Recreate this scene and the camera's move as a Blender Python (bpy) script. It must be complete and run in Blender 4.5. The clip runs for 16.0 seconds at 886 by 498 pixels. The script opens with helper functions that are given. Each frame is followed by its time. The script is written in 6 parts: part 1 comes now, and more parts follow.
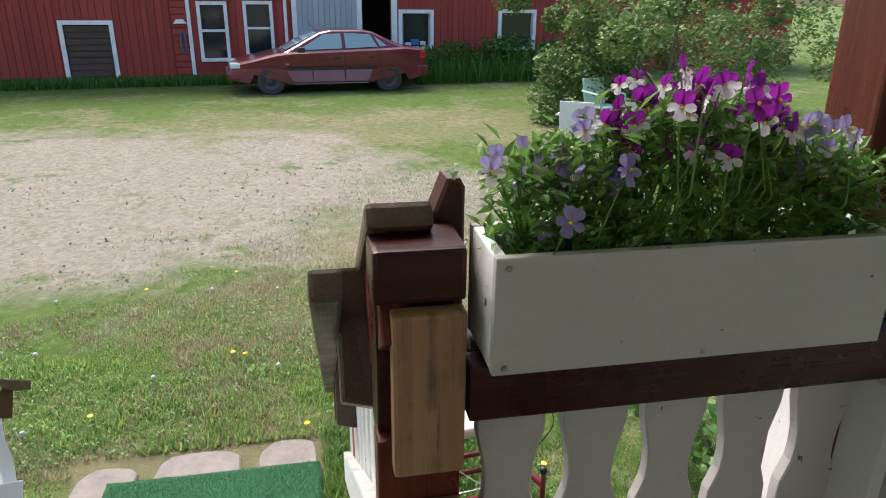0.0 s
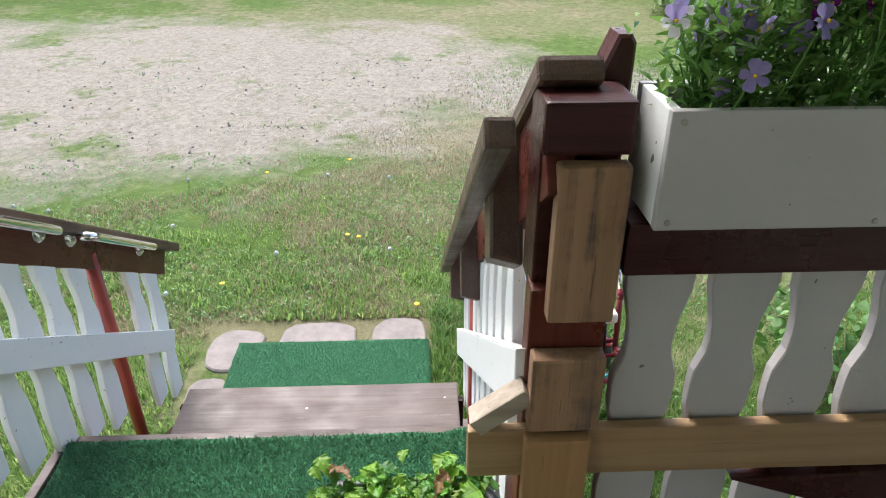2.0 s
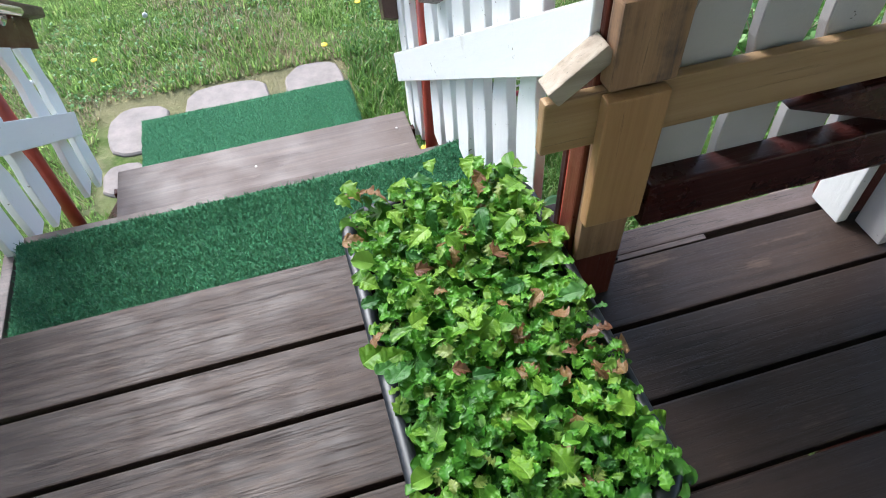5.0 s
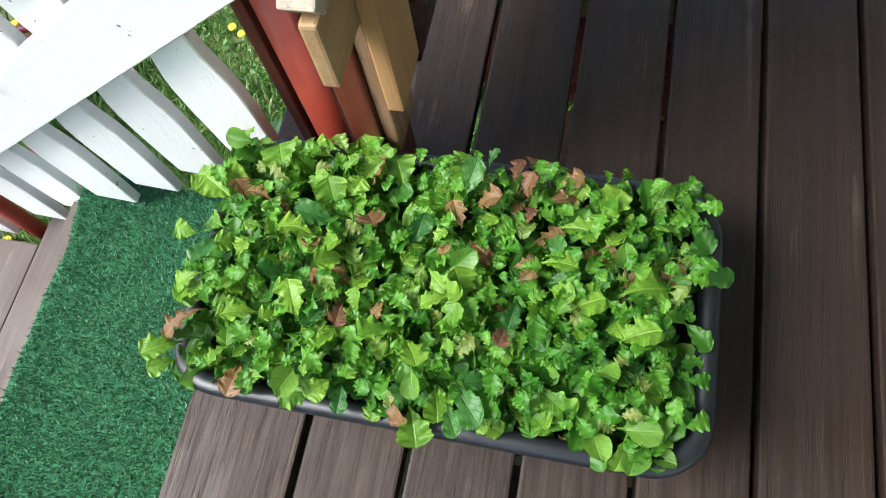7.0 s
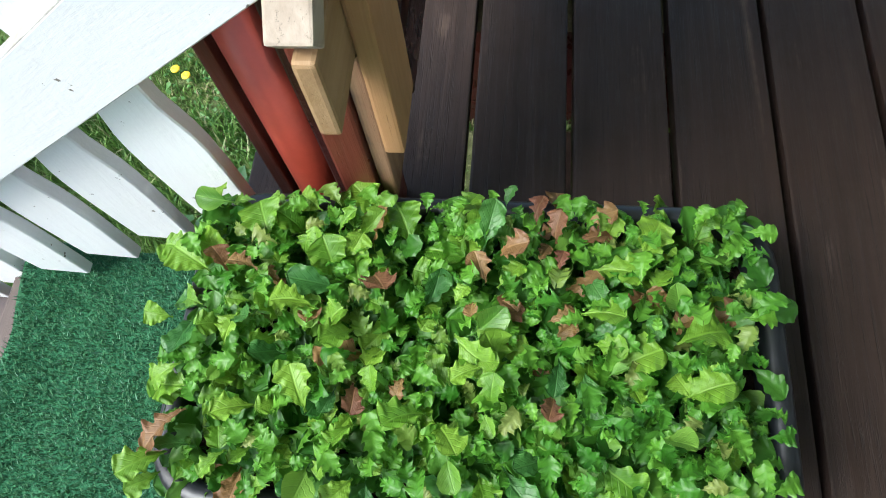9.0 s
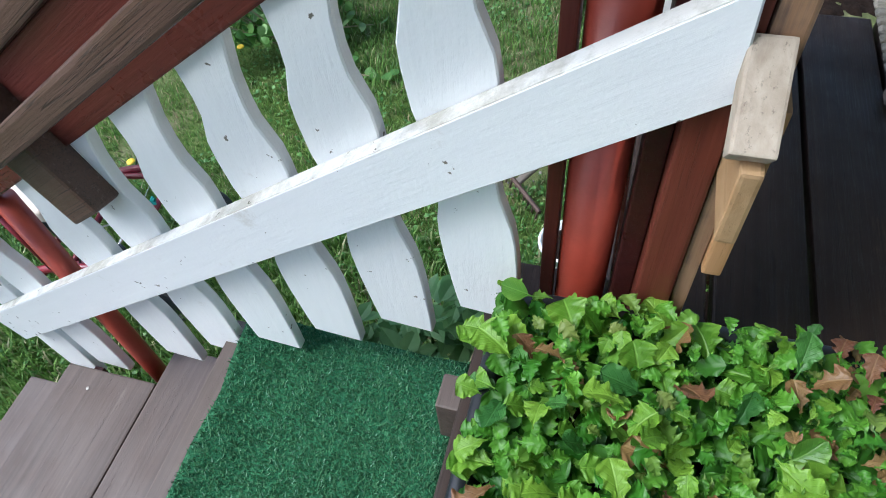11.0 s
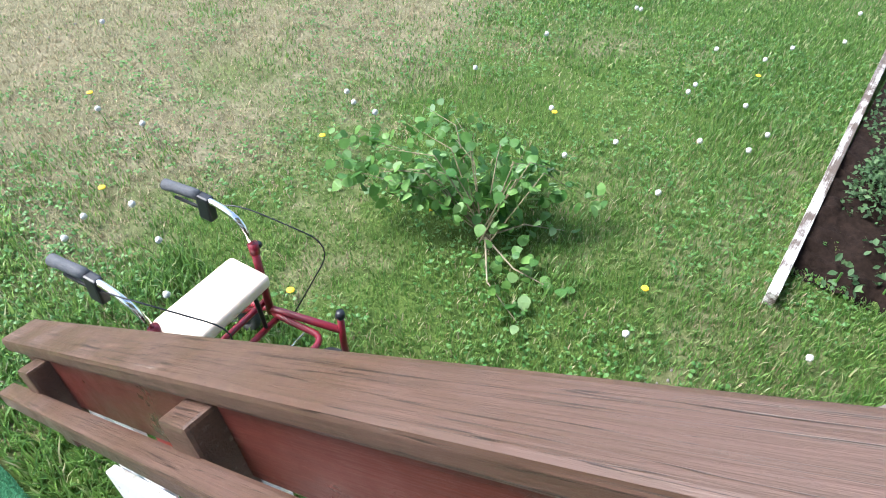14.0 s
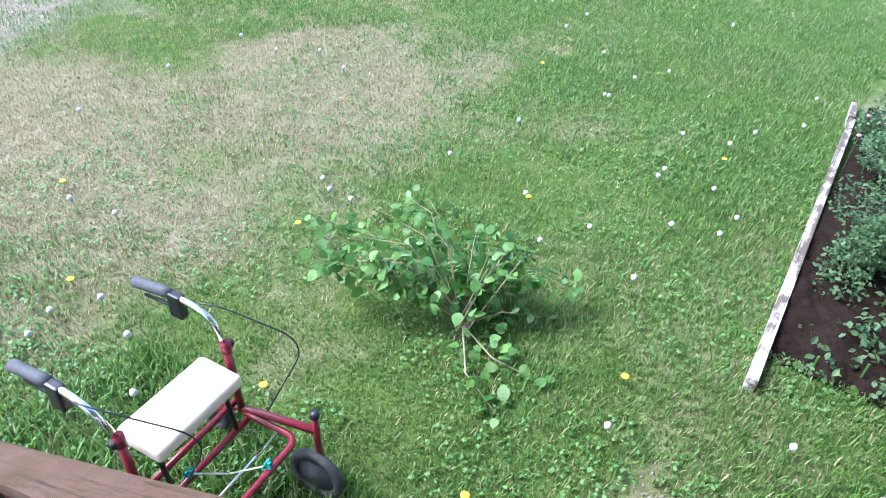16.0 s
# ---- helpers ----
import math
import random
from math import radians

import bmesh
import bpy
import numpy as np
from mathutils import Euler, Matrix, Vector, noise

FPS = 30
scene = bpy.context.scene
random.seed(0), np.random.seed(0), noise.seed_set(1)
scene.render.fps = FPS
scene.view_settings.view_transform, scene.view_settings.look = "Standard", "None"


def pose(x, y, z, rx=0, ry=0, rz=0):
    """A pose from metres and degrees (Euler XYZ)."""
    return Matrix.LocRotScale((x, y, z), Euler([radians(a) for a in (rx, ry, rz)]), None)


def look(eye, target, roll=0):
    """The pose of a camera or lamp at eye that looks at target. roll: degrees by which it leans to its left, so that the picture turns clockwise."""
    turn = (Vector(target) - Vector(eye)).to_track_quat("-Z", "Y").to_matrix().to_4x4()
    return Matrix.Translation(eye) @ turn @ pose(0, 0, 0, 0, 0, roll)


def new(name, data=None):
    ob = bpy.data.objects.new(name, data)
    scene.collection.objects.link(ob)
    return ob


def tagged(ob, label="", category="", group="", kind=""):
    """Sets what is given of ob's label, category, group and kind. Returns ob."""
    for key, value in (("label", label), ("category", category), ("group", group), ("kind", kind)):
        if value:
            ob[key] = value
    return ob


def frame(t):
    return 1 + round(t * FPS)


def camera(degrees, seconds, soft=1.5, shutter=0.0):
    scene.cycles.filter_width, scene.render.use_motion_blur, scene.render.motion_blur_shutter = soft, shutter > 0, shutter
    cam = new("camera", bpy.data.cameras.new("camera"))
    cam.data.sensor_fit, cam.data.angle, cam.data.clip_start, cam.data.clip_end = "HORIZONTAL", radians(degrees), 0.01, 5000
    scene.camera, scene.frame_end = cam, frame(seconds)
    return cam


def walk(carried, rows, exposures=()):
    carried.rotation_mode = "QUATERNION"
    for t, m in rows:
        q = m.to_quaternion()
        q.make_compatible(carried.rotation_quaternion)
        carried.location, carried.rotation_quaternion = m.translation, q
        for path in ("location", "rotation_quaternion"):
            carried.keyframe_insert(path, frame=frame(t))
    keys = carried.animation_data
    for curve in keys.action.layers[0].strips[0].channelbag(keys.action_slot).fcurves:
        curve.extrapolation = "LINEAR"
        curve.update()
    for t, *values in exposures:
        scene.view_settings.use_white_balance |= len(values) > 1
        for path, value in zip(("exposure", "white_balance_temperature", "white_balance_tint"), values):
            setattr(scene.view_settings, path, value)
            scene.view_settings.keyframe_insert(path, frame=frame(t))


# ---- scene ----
cam = camera(66.86, 16.0, soft=1.0)
ROWS = [
    (0, pose(-0.0062, -0.7374, 1.2170) @ pose(0, 0, 0, 69.633, 0, -11.008) @ pose(0, 0, 0, 0, 0, 0.627)),
    (0.5, pose(-0.0093, -0.7494, 1.2128) @ pose(0, 0, 0, 68.988, 0, -8.414) @ pose(0, 0, 0, 0, 0, 0.112)),
    (1, pose(-0.0298, -0.7621, 1.2038) @ pose(0, 0, 0, 66.520, 0, -6.796) @ pose(0, 0, 0, 0, 0, 0.354)),
    (1.5, pose(-0.0558, -0.7737, 1.1965) @ pose(0, 0, 0, 64.591, 0, -3.752) @ pose(0, 0, 0, 0, 0, -0.849)),
    (2, pose(-0.0893, -0.7824, 1.1778) @ pose(0, 0, 0, 61.198, 0, -1.941) @ pose(0, 0, 0, 0, 0, -0.153)),
    (2.5, pose(-0.1147, -0.7900, 1.1550) @ pose(0, 0, 0, 57.045, 0, -1.210) @ pose(0, 0, 0, 0, 0, -0.831)),
    (3, pose(-0.1153, -0.7839, 1.1239) @ pose(0, 0, 0, 52.985, 0, -0.263) @ pose(0, 0, 0, 0, 0, 0.173)),
    (3.5, pose(-0.1226, -0.7831, 1.1000) @ pose(0, 0, 0, 49.073, 0, 1.348) @ pose(0, 0, 0, 0, 0, 0.859)),
    (4, pose(-0.1794, -0.7613, 1.0776) @ pose(0, 0, 0, 45.847, 0, -4.606) @ pose(0, 0, 0, 0, 0, 0.966)),
    (4.5, pose(-0.2813, -0.7581, 1.0646) @ pose(0, 0, 0, 41.834, 0, -12.247) @ pose(0, 0, 0, 0, 0, -0.040)),
    (4.7, pose(-0.3102, -0.7492, 1.0575) @ pose(0, 0, 0, 41.185, 0, -11.844) @ pose(0, 0, 0, 0, 0, -1.388)),
    (6.8, pose(-0.3799, -0.3358, 0.9545) @ pose(0, 0, 0, 23.491, 0, -55.552) @ pose(0, 0, 0, 0, 0, -20.186)),
    (7, pose(-0.3921, -0.3150, 0.9463) @ pose(0, 0, 0, 23.347, 0, -64.719) @ pose(0, 0, 0, 0, 0, -15.372)),
    (7.5, pose(-0.3670, -0.2817, 0.9323) @ pose(0, 0, 0, 21.264, 0, -76.450) @ pose(0, 0, 0, 0, 0, -10.448)),
    (8, pose(-0.3093, -0.2478, 0.9128) @ pose(0, 0, 0, 17.286, 0, -79.559) @ pose(0, 0, 0, 0, 0, -9.759)),
    (8.2, pose(-0.2966, -0.2456, 0.8896) @ pose(0, 0, 0, 18.394, 0, -74.876) @ pose(0, 0, 0, 0, 0, -12.465)),
    (10.3, pose(-0.4106, -0.0829, 0.8562) @ pose(0, 0, 0, 31.043, 0, -81.100) @ pose(0, 0, 0, 0, 0, -4.038)),
    (10.5, pose(-0.4197, -0.0440, 0.8741) @ pose(0, 0, 0, 32.336, 0, -78.359) @ pose(0, 0, 0, 0, 0, -4.810)),
    (11, pose(-0.4343, 0.0344, 0.8971) @ pose(0, 0, 0, 37.238, 0, -69.124) @ pose(0, 0, 0, 0, 0, -6.863)),
    (11.5, pose(-0.4050, 0.1299, 0.9127) @ pose(0, 0, 0, 38.638, 0, -61.905) @ pose(0, 0, 0, 0, 0, -5.397)),
    (12, pose(-0.3331, 0.2574, 0.9501) @ pose(0, 0, 0, 40.779, 0, -55.732) @ pose(0, 0, 0, 0, 0, -7.145)),
    (12.5, pose(-0.2972, 0.3165, 0.9832) @ pose(0, 0, 0, 43.826, 0, -57.361) @ pose(0, 0, 0, 0, 0, -0.750)),
    (13, pose(-0.2967, 0.3296, 1.0105) @ pose(0, 0, 0, 44.082, 0, -57.908) @ pose(0, 0, 0, 0, 0, 3.107)),
    (13.5, pose(-0.2208, 0.3471, 1.0170) @ pose(0, 0, 0, 46.672, 0, -55.440) @ pose(0, 0, 0, 0, 0, 2.826)),
    (14, pose(-0.1559, 0.3554, 1.0530) @ pose(0, 0, 0, 46.969, 0, -56.042) @ pose(0, 0, 0, 0, 0, 4.114)),
    (14.5, pose(-0.1164, 0.3767, 1.0657) @ pose(0, 0, 0, 47.034, 0, -57.413) @ pose(0, 0, 0, 0, 0, 3.002)),
    (15, pose(-0.1063, 0.3688, 1.0990) @ pose(0, 0, 0, 49.347, 0, -57.183) @ pose(0, 0, 0, 0, 0, 3.115)),
    (15.5, pose(-0.1015, 0.3705, 1.1013) @ pose(0, 0, 0, 51.279, 0, -58.023) @ pose(0, 0, 0, 0, 0, 3.545)),
    (16, pose(-0.1049, 0.3951, 1.0968) @ pose(0, 0, 0, 53.156, 0, -57.993) @ pose(0, 0, 0, 0, 0, 4.674)),
]
EXPOSURES = [(0.0, 1.4, 6600, 11), (1.0, 1.5, 6400, 11), (1.5, 1.6, 6300, 11), (4.5, 1.75, 5750, 9), (7.0, 1.75, 6000, 5), (8.2, 1.75, 6000, 5), (10.5, 1.28, 5400, 5), (11.5, 1.14, 5800, 7), (12.5, 1.28, 6300, 8), (13.0, 1.48, 6150, 8), (13.5, 1.85, 6000, 8), (14.0, 1.9, 5900, 8), (16.0, 2.07, 5350, 13)]
walk(cam, ROWS, EXPOSURES)

# ---- world and sun ----
world = bpy.data.worlds.new("overcast_sky")
scene.world = world
world.use_nodes = True
wn = world.node_tree.nodes
sky = wn.new("ShaderNodeTexSky")
sky.sky_type = "NISHITA"
sky.sun_disc = False
sky.sun_elevation = radians(48)
sky.sun_rotation = radians(-26)
sky.air_density, sky.dust_density, sky.ozone_density = 1.0, 4.0, 1.0
wn["Background"].inputs["Strength"].default_value = 0.138
world.node_tree.links.new(sky.outputs[0], wn["Background"].inputs["Color"])
sun = new("sun", bpy.data.lights.new("sun", "SUN"))
sun.data.energy, sun.data.angle, sun.data.color = 1.5, radians(25), (1.0, 0.98, 0.95)
sun.matrix_world = look((-4.2, 8.5, 13.5), (0, 0, 0))

# ---- materials ----
GROUND = -0.98


def mat(name, rough=0.6, metal=0.0, spec=0.5):
    m = bpy.data.materials.new(name)
    m.use_nodes = True
    b = m.node_tree.nodes["Principled BSDF"]
    b.inputs["Roughness"].default_value = rough
    b.inputs["Metallic"].default_value = metal
    b.inputs["Specular IOR Level"].default_value = spec
    return m


def nodes(m):
    return m.node_tree.nodes, m.node_tree.links, m.node_tree.nodes["Principled BSDF"]


def coords(m, scale=(1, 1, 1), turn=(0, 0, 0), kind="Object"):
    n, l, b = nodes(m)
    tc, mp = n.new("ShaderNodeTexCoord"), n.new("ShaderNodeMapping")
    mp.inputs["Scale"].default_value = scale
    src = tc.outputs[kind]
    if any(turn):
        rot = n.new("ShaderNodeMapping")
        rot.inputs["Rotation"].default_value = turn
        l.new(src, rot.inputs["Vector"])
        src = rot.outputs["Vector"]
    l.new(src, mp.inputs["Vector"])
    return mp.outputs["Vector"]


def noise_of(m, vec, scale, detail=4, rough=0.6, dist=0.0):
    n, l, b = nodes(m)
    t = n.new("ShaderNodeTexNoise")
    t.inputs["Scale"].default_value, t.inputs["Detail"].default_value = scale, detail
    t.inputs["Roughness"].default_value, t.inputs["Distortion"].default_value = rough, dist
    l.new(vec, t.inputs["Vector"])
    return t.outputs["Fac"]


def ramp(m, fac, *stops):
    n, l, b = nodes(m)
    r = n.new("ShaderNodeValToRGB")
    e = r.color_ramp.elements
    while len(e) < len(stops):
        e.new(0.5)
    for k, (p, c) in zip(e, stops):
        k.position, k.color = p, (*c, 1) if len(c) == 3 else c
    l.new(fac, r.inputs["Fac"])
    return r.outputs["Color"]


def mixc(m, fac, a, c, mode="MIX"):
    n, l, b = nodes(m)
    x = n.new("ShaderNodeMix")
    x.data_type, x.blend_type = "RGBA", mode
    for sock, v in ((x.inputs[0], fac), (x.inputs[6], a), (x.inputs[7], c)):
        if isinstance(v, (int, float)):
            sock.default_value = v
        elif isinstance(v, tuple):
            sock.default_value = (*v, 1)
        else:
            l.new(v, sock)
    return x.outputs[2]


def math_of(m, op, a, c=0.0, clamp=False):
    n, l, b = nodes(m)
    x = n.new("ShaderNodeMath")
    x.operation, x.use_clamp = op, clamp
    for sock, v in ((x.inputs[0], a), (x.inputs[1], c)):
        if isinstance(v, (int, float)):
            sock.default_value = v
        else:
            l.new(v, sock)
    return x.outputs[0]


def bump(m, height, strength=0.3, distance=0.01):
    n, l, b = nodes(m)
    x = n.new("ShaderNodeBump")
    x.inputs["Strength"].default_value, x.inputs["Distance"].default_value = strength, distance
    l.new(height, x.inputs["Height"])
    l.new(x.outputs[0], b.inputs["Normal"])


def base(m, col, vary=0.0):
    n, l, b = nodes(m)
    if vary:
        oi, hsv = n.new("ShaderNodeObjectInfo"), n.new("ShaderNodeHueSaturation")
        mr = n.new("ShaderNodeMapRange")
        mr.inputs[3].default_value, mr.inputs[4].default_value = 1 - vary, 1 + vary
        l.new(oi.outputs["Random"], mr.inputs[0])
        l.new(mr.outputs[0], hsv.inputs["Value"])
        l.new(col, hsv.inputs["Color"])
        col = hsv.outputs[0]
    l.new(col, b.inputs["Base Color"])


def wood(name, dark, light, worn, axis="x", rough=0.6, wear=0.62, grain=1.0, cracks=0.3, vary=0.1, gen="Object", splits=0.0, turn=(0, 0, 0)):
    """Sawn or painted wood with grain along one axis, worn patches and fine checks."""
    m = mat(name, rough)
    s = {"x": (0.9, 26, 26), "y": (26, 0.9, 26), "z": (26, 26, 0.9)}[axis]
    v = coords(m, s, turn, gen)
    plain = coords(m, (1, 1, 1), kind=gen)
    g = noise_of(m, v, 3.0 * grain, 6, 0.65, 0.25)
    col = ramp(m, g, (0.3, dark), (0.7, light))
    w = noise_of(m, v, 1.3 * grain, 8, 0.75, 0.3)
    blot = noise_of(m, plain, 6.0, 5, 0.7)
    wm = ramp(m, math_of(m, "ADD", math_of(m, "MULTIPLY", w, 0.6), math_of(m, "MULTIPLY", blot, 0.4)), (wear, (0, 0, 0)), (wear + 0.09, (1, 1, 1)))
    col = mixc(m, wm, col, worn)
    fine = noise_of(m, v, 9.0 * grain, 5, 0.8)
    line = ramp(m, fine, (0.34, (1, 1, 1)), (0.4, (0, 0, 0)))
    col = mixc(m, math_of(m, "MULTIPLY", line, cracks), col, tuple(0.25 * c for c in dark))
    if splits:
        ls = {"x": (0.7, 62, 62), "y": (62, 0.7, 62), "z": (62, 62, 0.7)}[axis]
        sp = noise_of(m, coords(m, ls, turn, gen), 1.6, 3, 0.55, 0.25)
        band = ramp(m, sp, (0.488, (0, 0, 0)), (0.497, (1, 1, 1)), (0.503, (1, 1, 1)), (0.512, (0, 0, 0)))
        col = mixc(m, math_of(m, "MULTIPLY", band, splits), col, tuple(0.2 * c for c in dark))
        line = math_of(m, "MAXIMUM", line, band)
    base(m, col, vary)
    n, l, b = nodes(m)
    l.new(ramp(m, blot, (0.35, (rough - 0.14,) * 3), (0.7, (rough + 0.18,) * 3)), b.inputs["Roughness"])
    bump(m, math_of(m, "ADD", g, math_of(m, "MULTIPLY", line, -0.8)), 0.35, 0.004)
    return m


def painted(name, col, dirt, axis="z", rough=0.5, amount=0.6, vary=0.05, strength=0.35, turn=(0, 0, 0)):
    """Brushed paint over wood: faint strokes, dirt spots, small flaked chips."""
    m = mat(name, rough)
    s = {"x": (2, 16, 16), "y": (16, 2, 16), "z": (16, 16, 2)}[axis]
    v, p = coords(m, s, turn), coords(m)
    g = noise_of(m, v, 4, 6, 0.7, 0.4)
    c = mixc(m, math_of(m, "MULTIPLY", g, 0.35), col, tuple(0.75 * x for x in col))
    d = ramp(m, noise_of(m, p, 9, 8, 0.75), (amount, (0, 0, 0)), (amount + 0.14, (1, 1, 1)))
    c = mixc(m, math_of(m, "MULTIPLY", d, 0.55), c, dirt)
    spot = ramp(m, noise_of(m, p, 38, 4, 0.6), (0.695, (0, 0, 0)), (0.715, (1, 1, 1)))
    c = mixc(m, spot, c, tuple(0.35 * x for x in dirt))
    base(m, c, vary)
    bump(m, math_of(m, "ADD", g, math_of(m, "MULTIPLY", noise_of(m, p, 120, 3), 0.5)), strength, 0.003)
    return m


def chipped(m, dark):
    """Flaked spots through the paint, a few millimetres across, in loose groups."""
    n, l, b = nodes(m)
    group = noise_of(m, coords(m), 5.0, 2, 0.5)
    spot = noise_of(m, coords(m), 70.0, 3, 0.55)
    f = ramp(m, math_of(m, "ADD", math_of(m, "MULTIPLY", group, 0.4), math_of(m, "MULTIPLY", spot, 0.6)), (0.645, (0, 0, 0)), (0.655, (1, 1, 1)))
    old = b.inputs["Base Color"].links[0].from_socket
    l.new(mixc(m, f, old, dark), b.inputs["Base Color"])


def plain(name, col, rough=0.5, metal=0.0, var=0.12, scale=14, strength=0.15, spec=0.5, vary=0.0):
    m = mat(name, rough, metal, spec)
    p = coords(m)
    f = noise_of(m, p, scale, 6, 0.65)
    c = ramp(m, f, (0.3, tuple(x * (1 - var) for x in col)), (0.7, tuple(min(1, x * (1 + var)) for x in col)))
    base(m, c, vary)
    if strength:
        bump(m, noise_of(m, p, scale * 6, 4), strength, 0.003)
    return m


def leafy(name, lo, hi, rough=0.45, scale=25, island=True, tint=None, trans=0.25):
    """Leaf tissue: hue varies from leaf to leaf, faint veins, light passes through."""
    m = mat(name, rough, 0, 0.4)
    n, l, b = nodes(m)
    if island:
        r = n.new("ShaderNodeNewGeometry").outputs["Random Per Island"]
    else:
        r = n.new("ShaderNodeObjectInfo").outputs["Random"]
    stops = [(0.0, lo), (0.85, hi)] + ([(0.97, tint)] if tint else [])
    c = ramp(m, r, *stops)
    p = coords(m)
    f = noise_of(m, p, scale, 4, 0.6)
    c = mixc(m, math_of(m, "MULTIPLY", f, 0.55), c, tuple(0.45 * x for x in lo))
    l.new(c, b.inputs["Base Color"])
    bump(m, noise_of(m, p, scale * 3, 4), 0.3, 0.002)
    t, add = n.new("ShaderNodeBsdfTranslucent"), n.new("ShaderNodeMixShader")
    l.new(mixc(m, 0.5, c, tuple(min(1, x * 1.7) for x in hi)), t.inputs["Color"])
    add.inputs[0].default_value = trans
    l.new(b.outputs[0], add.inputs[1])
    l.new(t.outputs[0], add.inputs[2])
    l.new(add.outputs[0], n["Material Output"].inputs["Surface"])
    return m


DECK = wood("deck_stain", (0.016, 0.009, 0.0063), (0.032, 0.019, 0.0138), (0.082, 0.055, 0.041), "x", 0.56, 0.56, 0.7, 0.4, 0.2, splits=0.5)
DECK.node_tree.nodes["Principled BSDF"].inputs["Specular IOR Level"].default_value = 0.3
PEEL = wood("peeling_deck_stain", (0.05, 0.034, 0.029), (0.085, 0.06, 0.052), (0.36, 0.31, 0.27), "x", 0.7, 0.575, 0.9, 0.7, 0.1, splits=0.8)


def walked(m, worn):
    """A paler trodden lane along the deck in front of the stairs, broken up by the grain."""
    n, l, b = nodes(m)
    sep = n.new("ShaderNodeSeparateXYZ")
    l.new(coords(m), sep.inputs[0])
    lane = ramp(m, math_of(m, "MULTIPLY", sep.outputs[0], -1.0), (0.18, (0, 0, 0)), (0.42, (1, 1, 1)))
    grain = ramp(m, noise_of(m, coords(m, (2.5, 34, 34)), 2.0, 6, 0.7, 0.3), (0.42, (0, 0, 0)), (0.66, (1, 1, 1)))
    old = b.inputs["Base Color"].links[0].from_socket
    l.new(mixc(m, math_of(m, "MULTIPLY", math_of(m, "MULTIPLY", lane, grain), 0.55), old, worn), b.inputs["Base Color"])


walked(DECK, (0.105, 0.075, 0.06))
TREAD = wood("tread_stain", (0.062, 0.044, 0.037), (0.11, 0.08, 0.067), (0.17, 0.135, 0.115), "x", 0.6, 0.6, 0.7, 0.35, 0.1)
STAIN = wood("red_brown_stain", (0.075, 0.018, 0.012), (0.125, 0.032, 0.02), (0.16, 0.07, 0.05), "z", 0.4, 0.68, 0.8, 0.3, 0.1)
POSTD = wood("post_stain", (0.045, 0.012, 0.009), (0.075, 0.02, 0.014), (0.12, 0.06, 0.045), "z", 0.4, 0.66, 0.8, 0.35, 0.1)
PALEW = wood("pale_weathered_offcut", (0.26, 0.21, 0.16), (0.4, 0.34, 0.27), (0.17, 0.13, 0.1), "x", 0.8, 0.6, 0.7, 0.5, 0.05)
DARKSTAIN = wood("dark_brown_stain", (0.028, 0.008, 0.007), (0.05, 0.013, 0.011), (0.1, 0.06, 0.05), "x", 0.33, 0.68, 0.8, 0.25, 0.1)
RAIL = wood("weathered_rail", (0.065, 0.036, 0.022), (0.10, 0.055, 0.041), (0.24, 0.19, 0.16), "y", 0.42, 0.59, 2.6, 0.8, 0.08, splits=0.95, turn=(0.6, 0, 0))
PANEL = wood("red_brown_panel", (0.075, 0.018, 0.013), (0.11, 0.028, 0.02), (0.2, 0.11, 0.085), "y", 0.36, 0.62, 1.6, 0.5, 0.05, turn=(0.6, 0, 0))
OLDRAW = wood("weathered_pine", (0.2, 0.108, 0.054), (0.34, 0.2, 0.11), (0.10, 0.07, 0.055), "z", 0.75, 0.52, 0.6, 0.6, 0.05)
RAW = wood("raw_pine", (0.27, 0.14, 0.055), (0.40, 0.225, 0.1), (0.15, 0.105, 0.07), "z", 0.65, 0.6, 0.5, 0.45, 0.14)
RAWX = wood("raw_pine_rail", (0.27, 0.16, 0.07), (0.38, 0.25, 0.13), (0.22, 0.16, 0.1), "x", 0.65, 0.66, 0.5, 0.35, 0.1)
for stained in (STAIN, POSTD, DARKSTAIN, PANEL):
    stained.node_tree.nodes["Principled BSDF"].inputs["Specular IOR Level"].default_value = 0.25
GREYWOOD = wood("grey_old_wood", (0.16, 0.12, 0.1), (0.28, 0.23, 0.2), (0.4, 0.36, 0.32), "x", 0.8, 0.55, 0.9, 0.6, 0.15)
WHITE = painted("white_paint", (0.82, 0.83, 0.82), (0.4, 0.36, 0.28), "z", 0.45, 0.62, 0.04)
BANDW = painted("white_band_paint", (0.78, 0.79, 0.79), (0.42, 0.38, 0.3), "y", 0.4, 0.60, 0.02, 0.25, (0.6, 0, 0))
chipped(BANDW, (0.07, 0.06, 0.05))
# white paint with porch shade put into its colour, for house-facing boards
SHADEDW = painted("shaded_white_paint", (0.45, 0.43, 0.425), (0.31, 0.28, 0.26), "x", 0.55, 0.66, 0.05)
DIRTW = painted("mossy_white_ledge", (0.66, 0.65, 0.61), (0.19, 0.17, 0.11), "y", 0.7, 0.46, 0.02, 0.5, (0.6, 0, 0))
PIPE = plain("red_pipe_paint", (0.30, 0.045, 0.025), 0.4, 0.0, 0.15, 18, 0.1)
CHROME = plain("chrome", (0.75, 0.75, 0.74), 0.12, 1.0, 0.05, 10, 0)
BLACKP = plain("black_plastic", (0.009, 0.011, 0.015), 0.42, 0, 0.3, 20, 0.05)
GRIPM = plain("grey_grip_rubber", (0.06, 0.065, 0.075), 0.7, 0, 0.2, 60, 0.4)
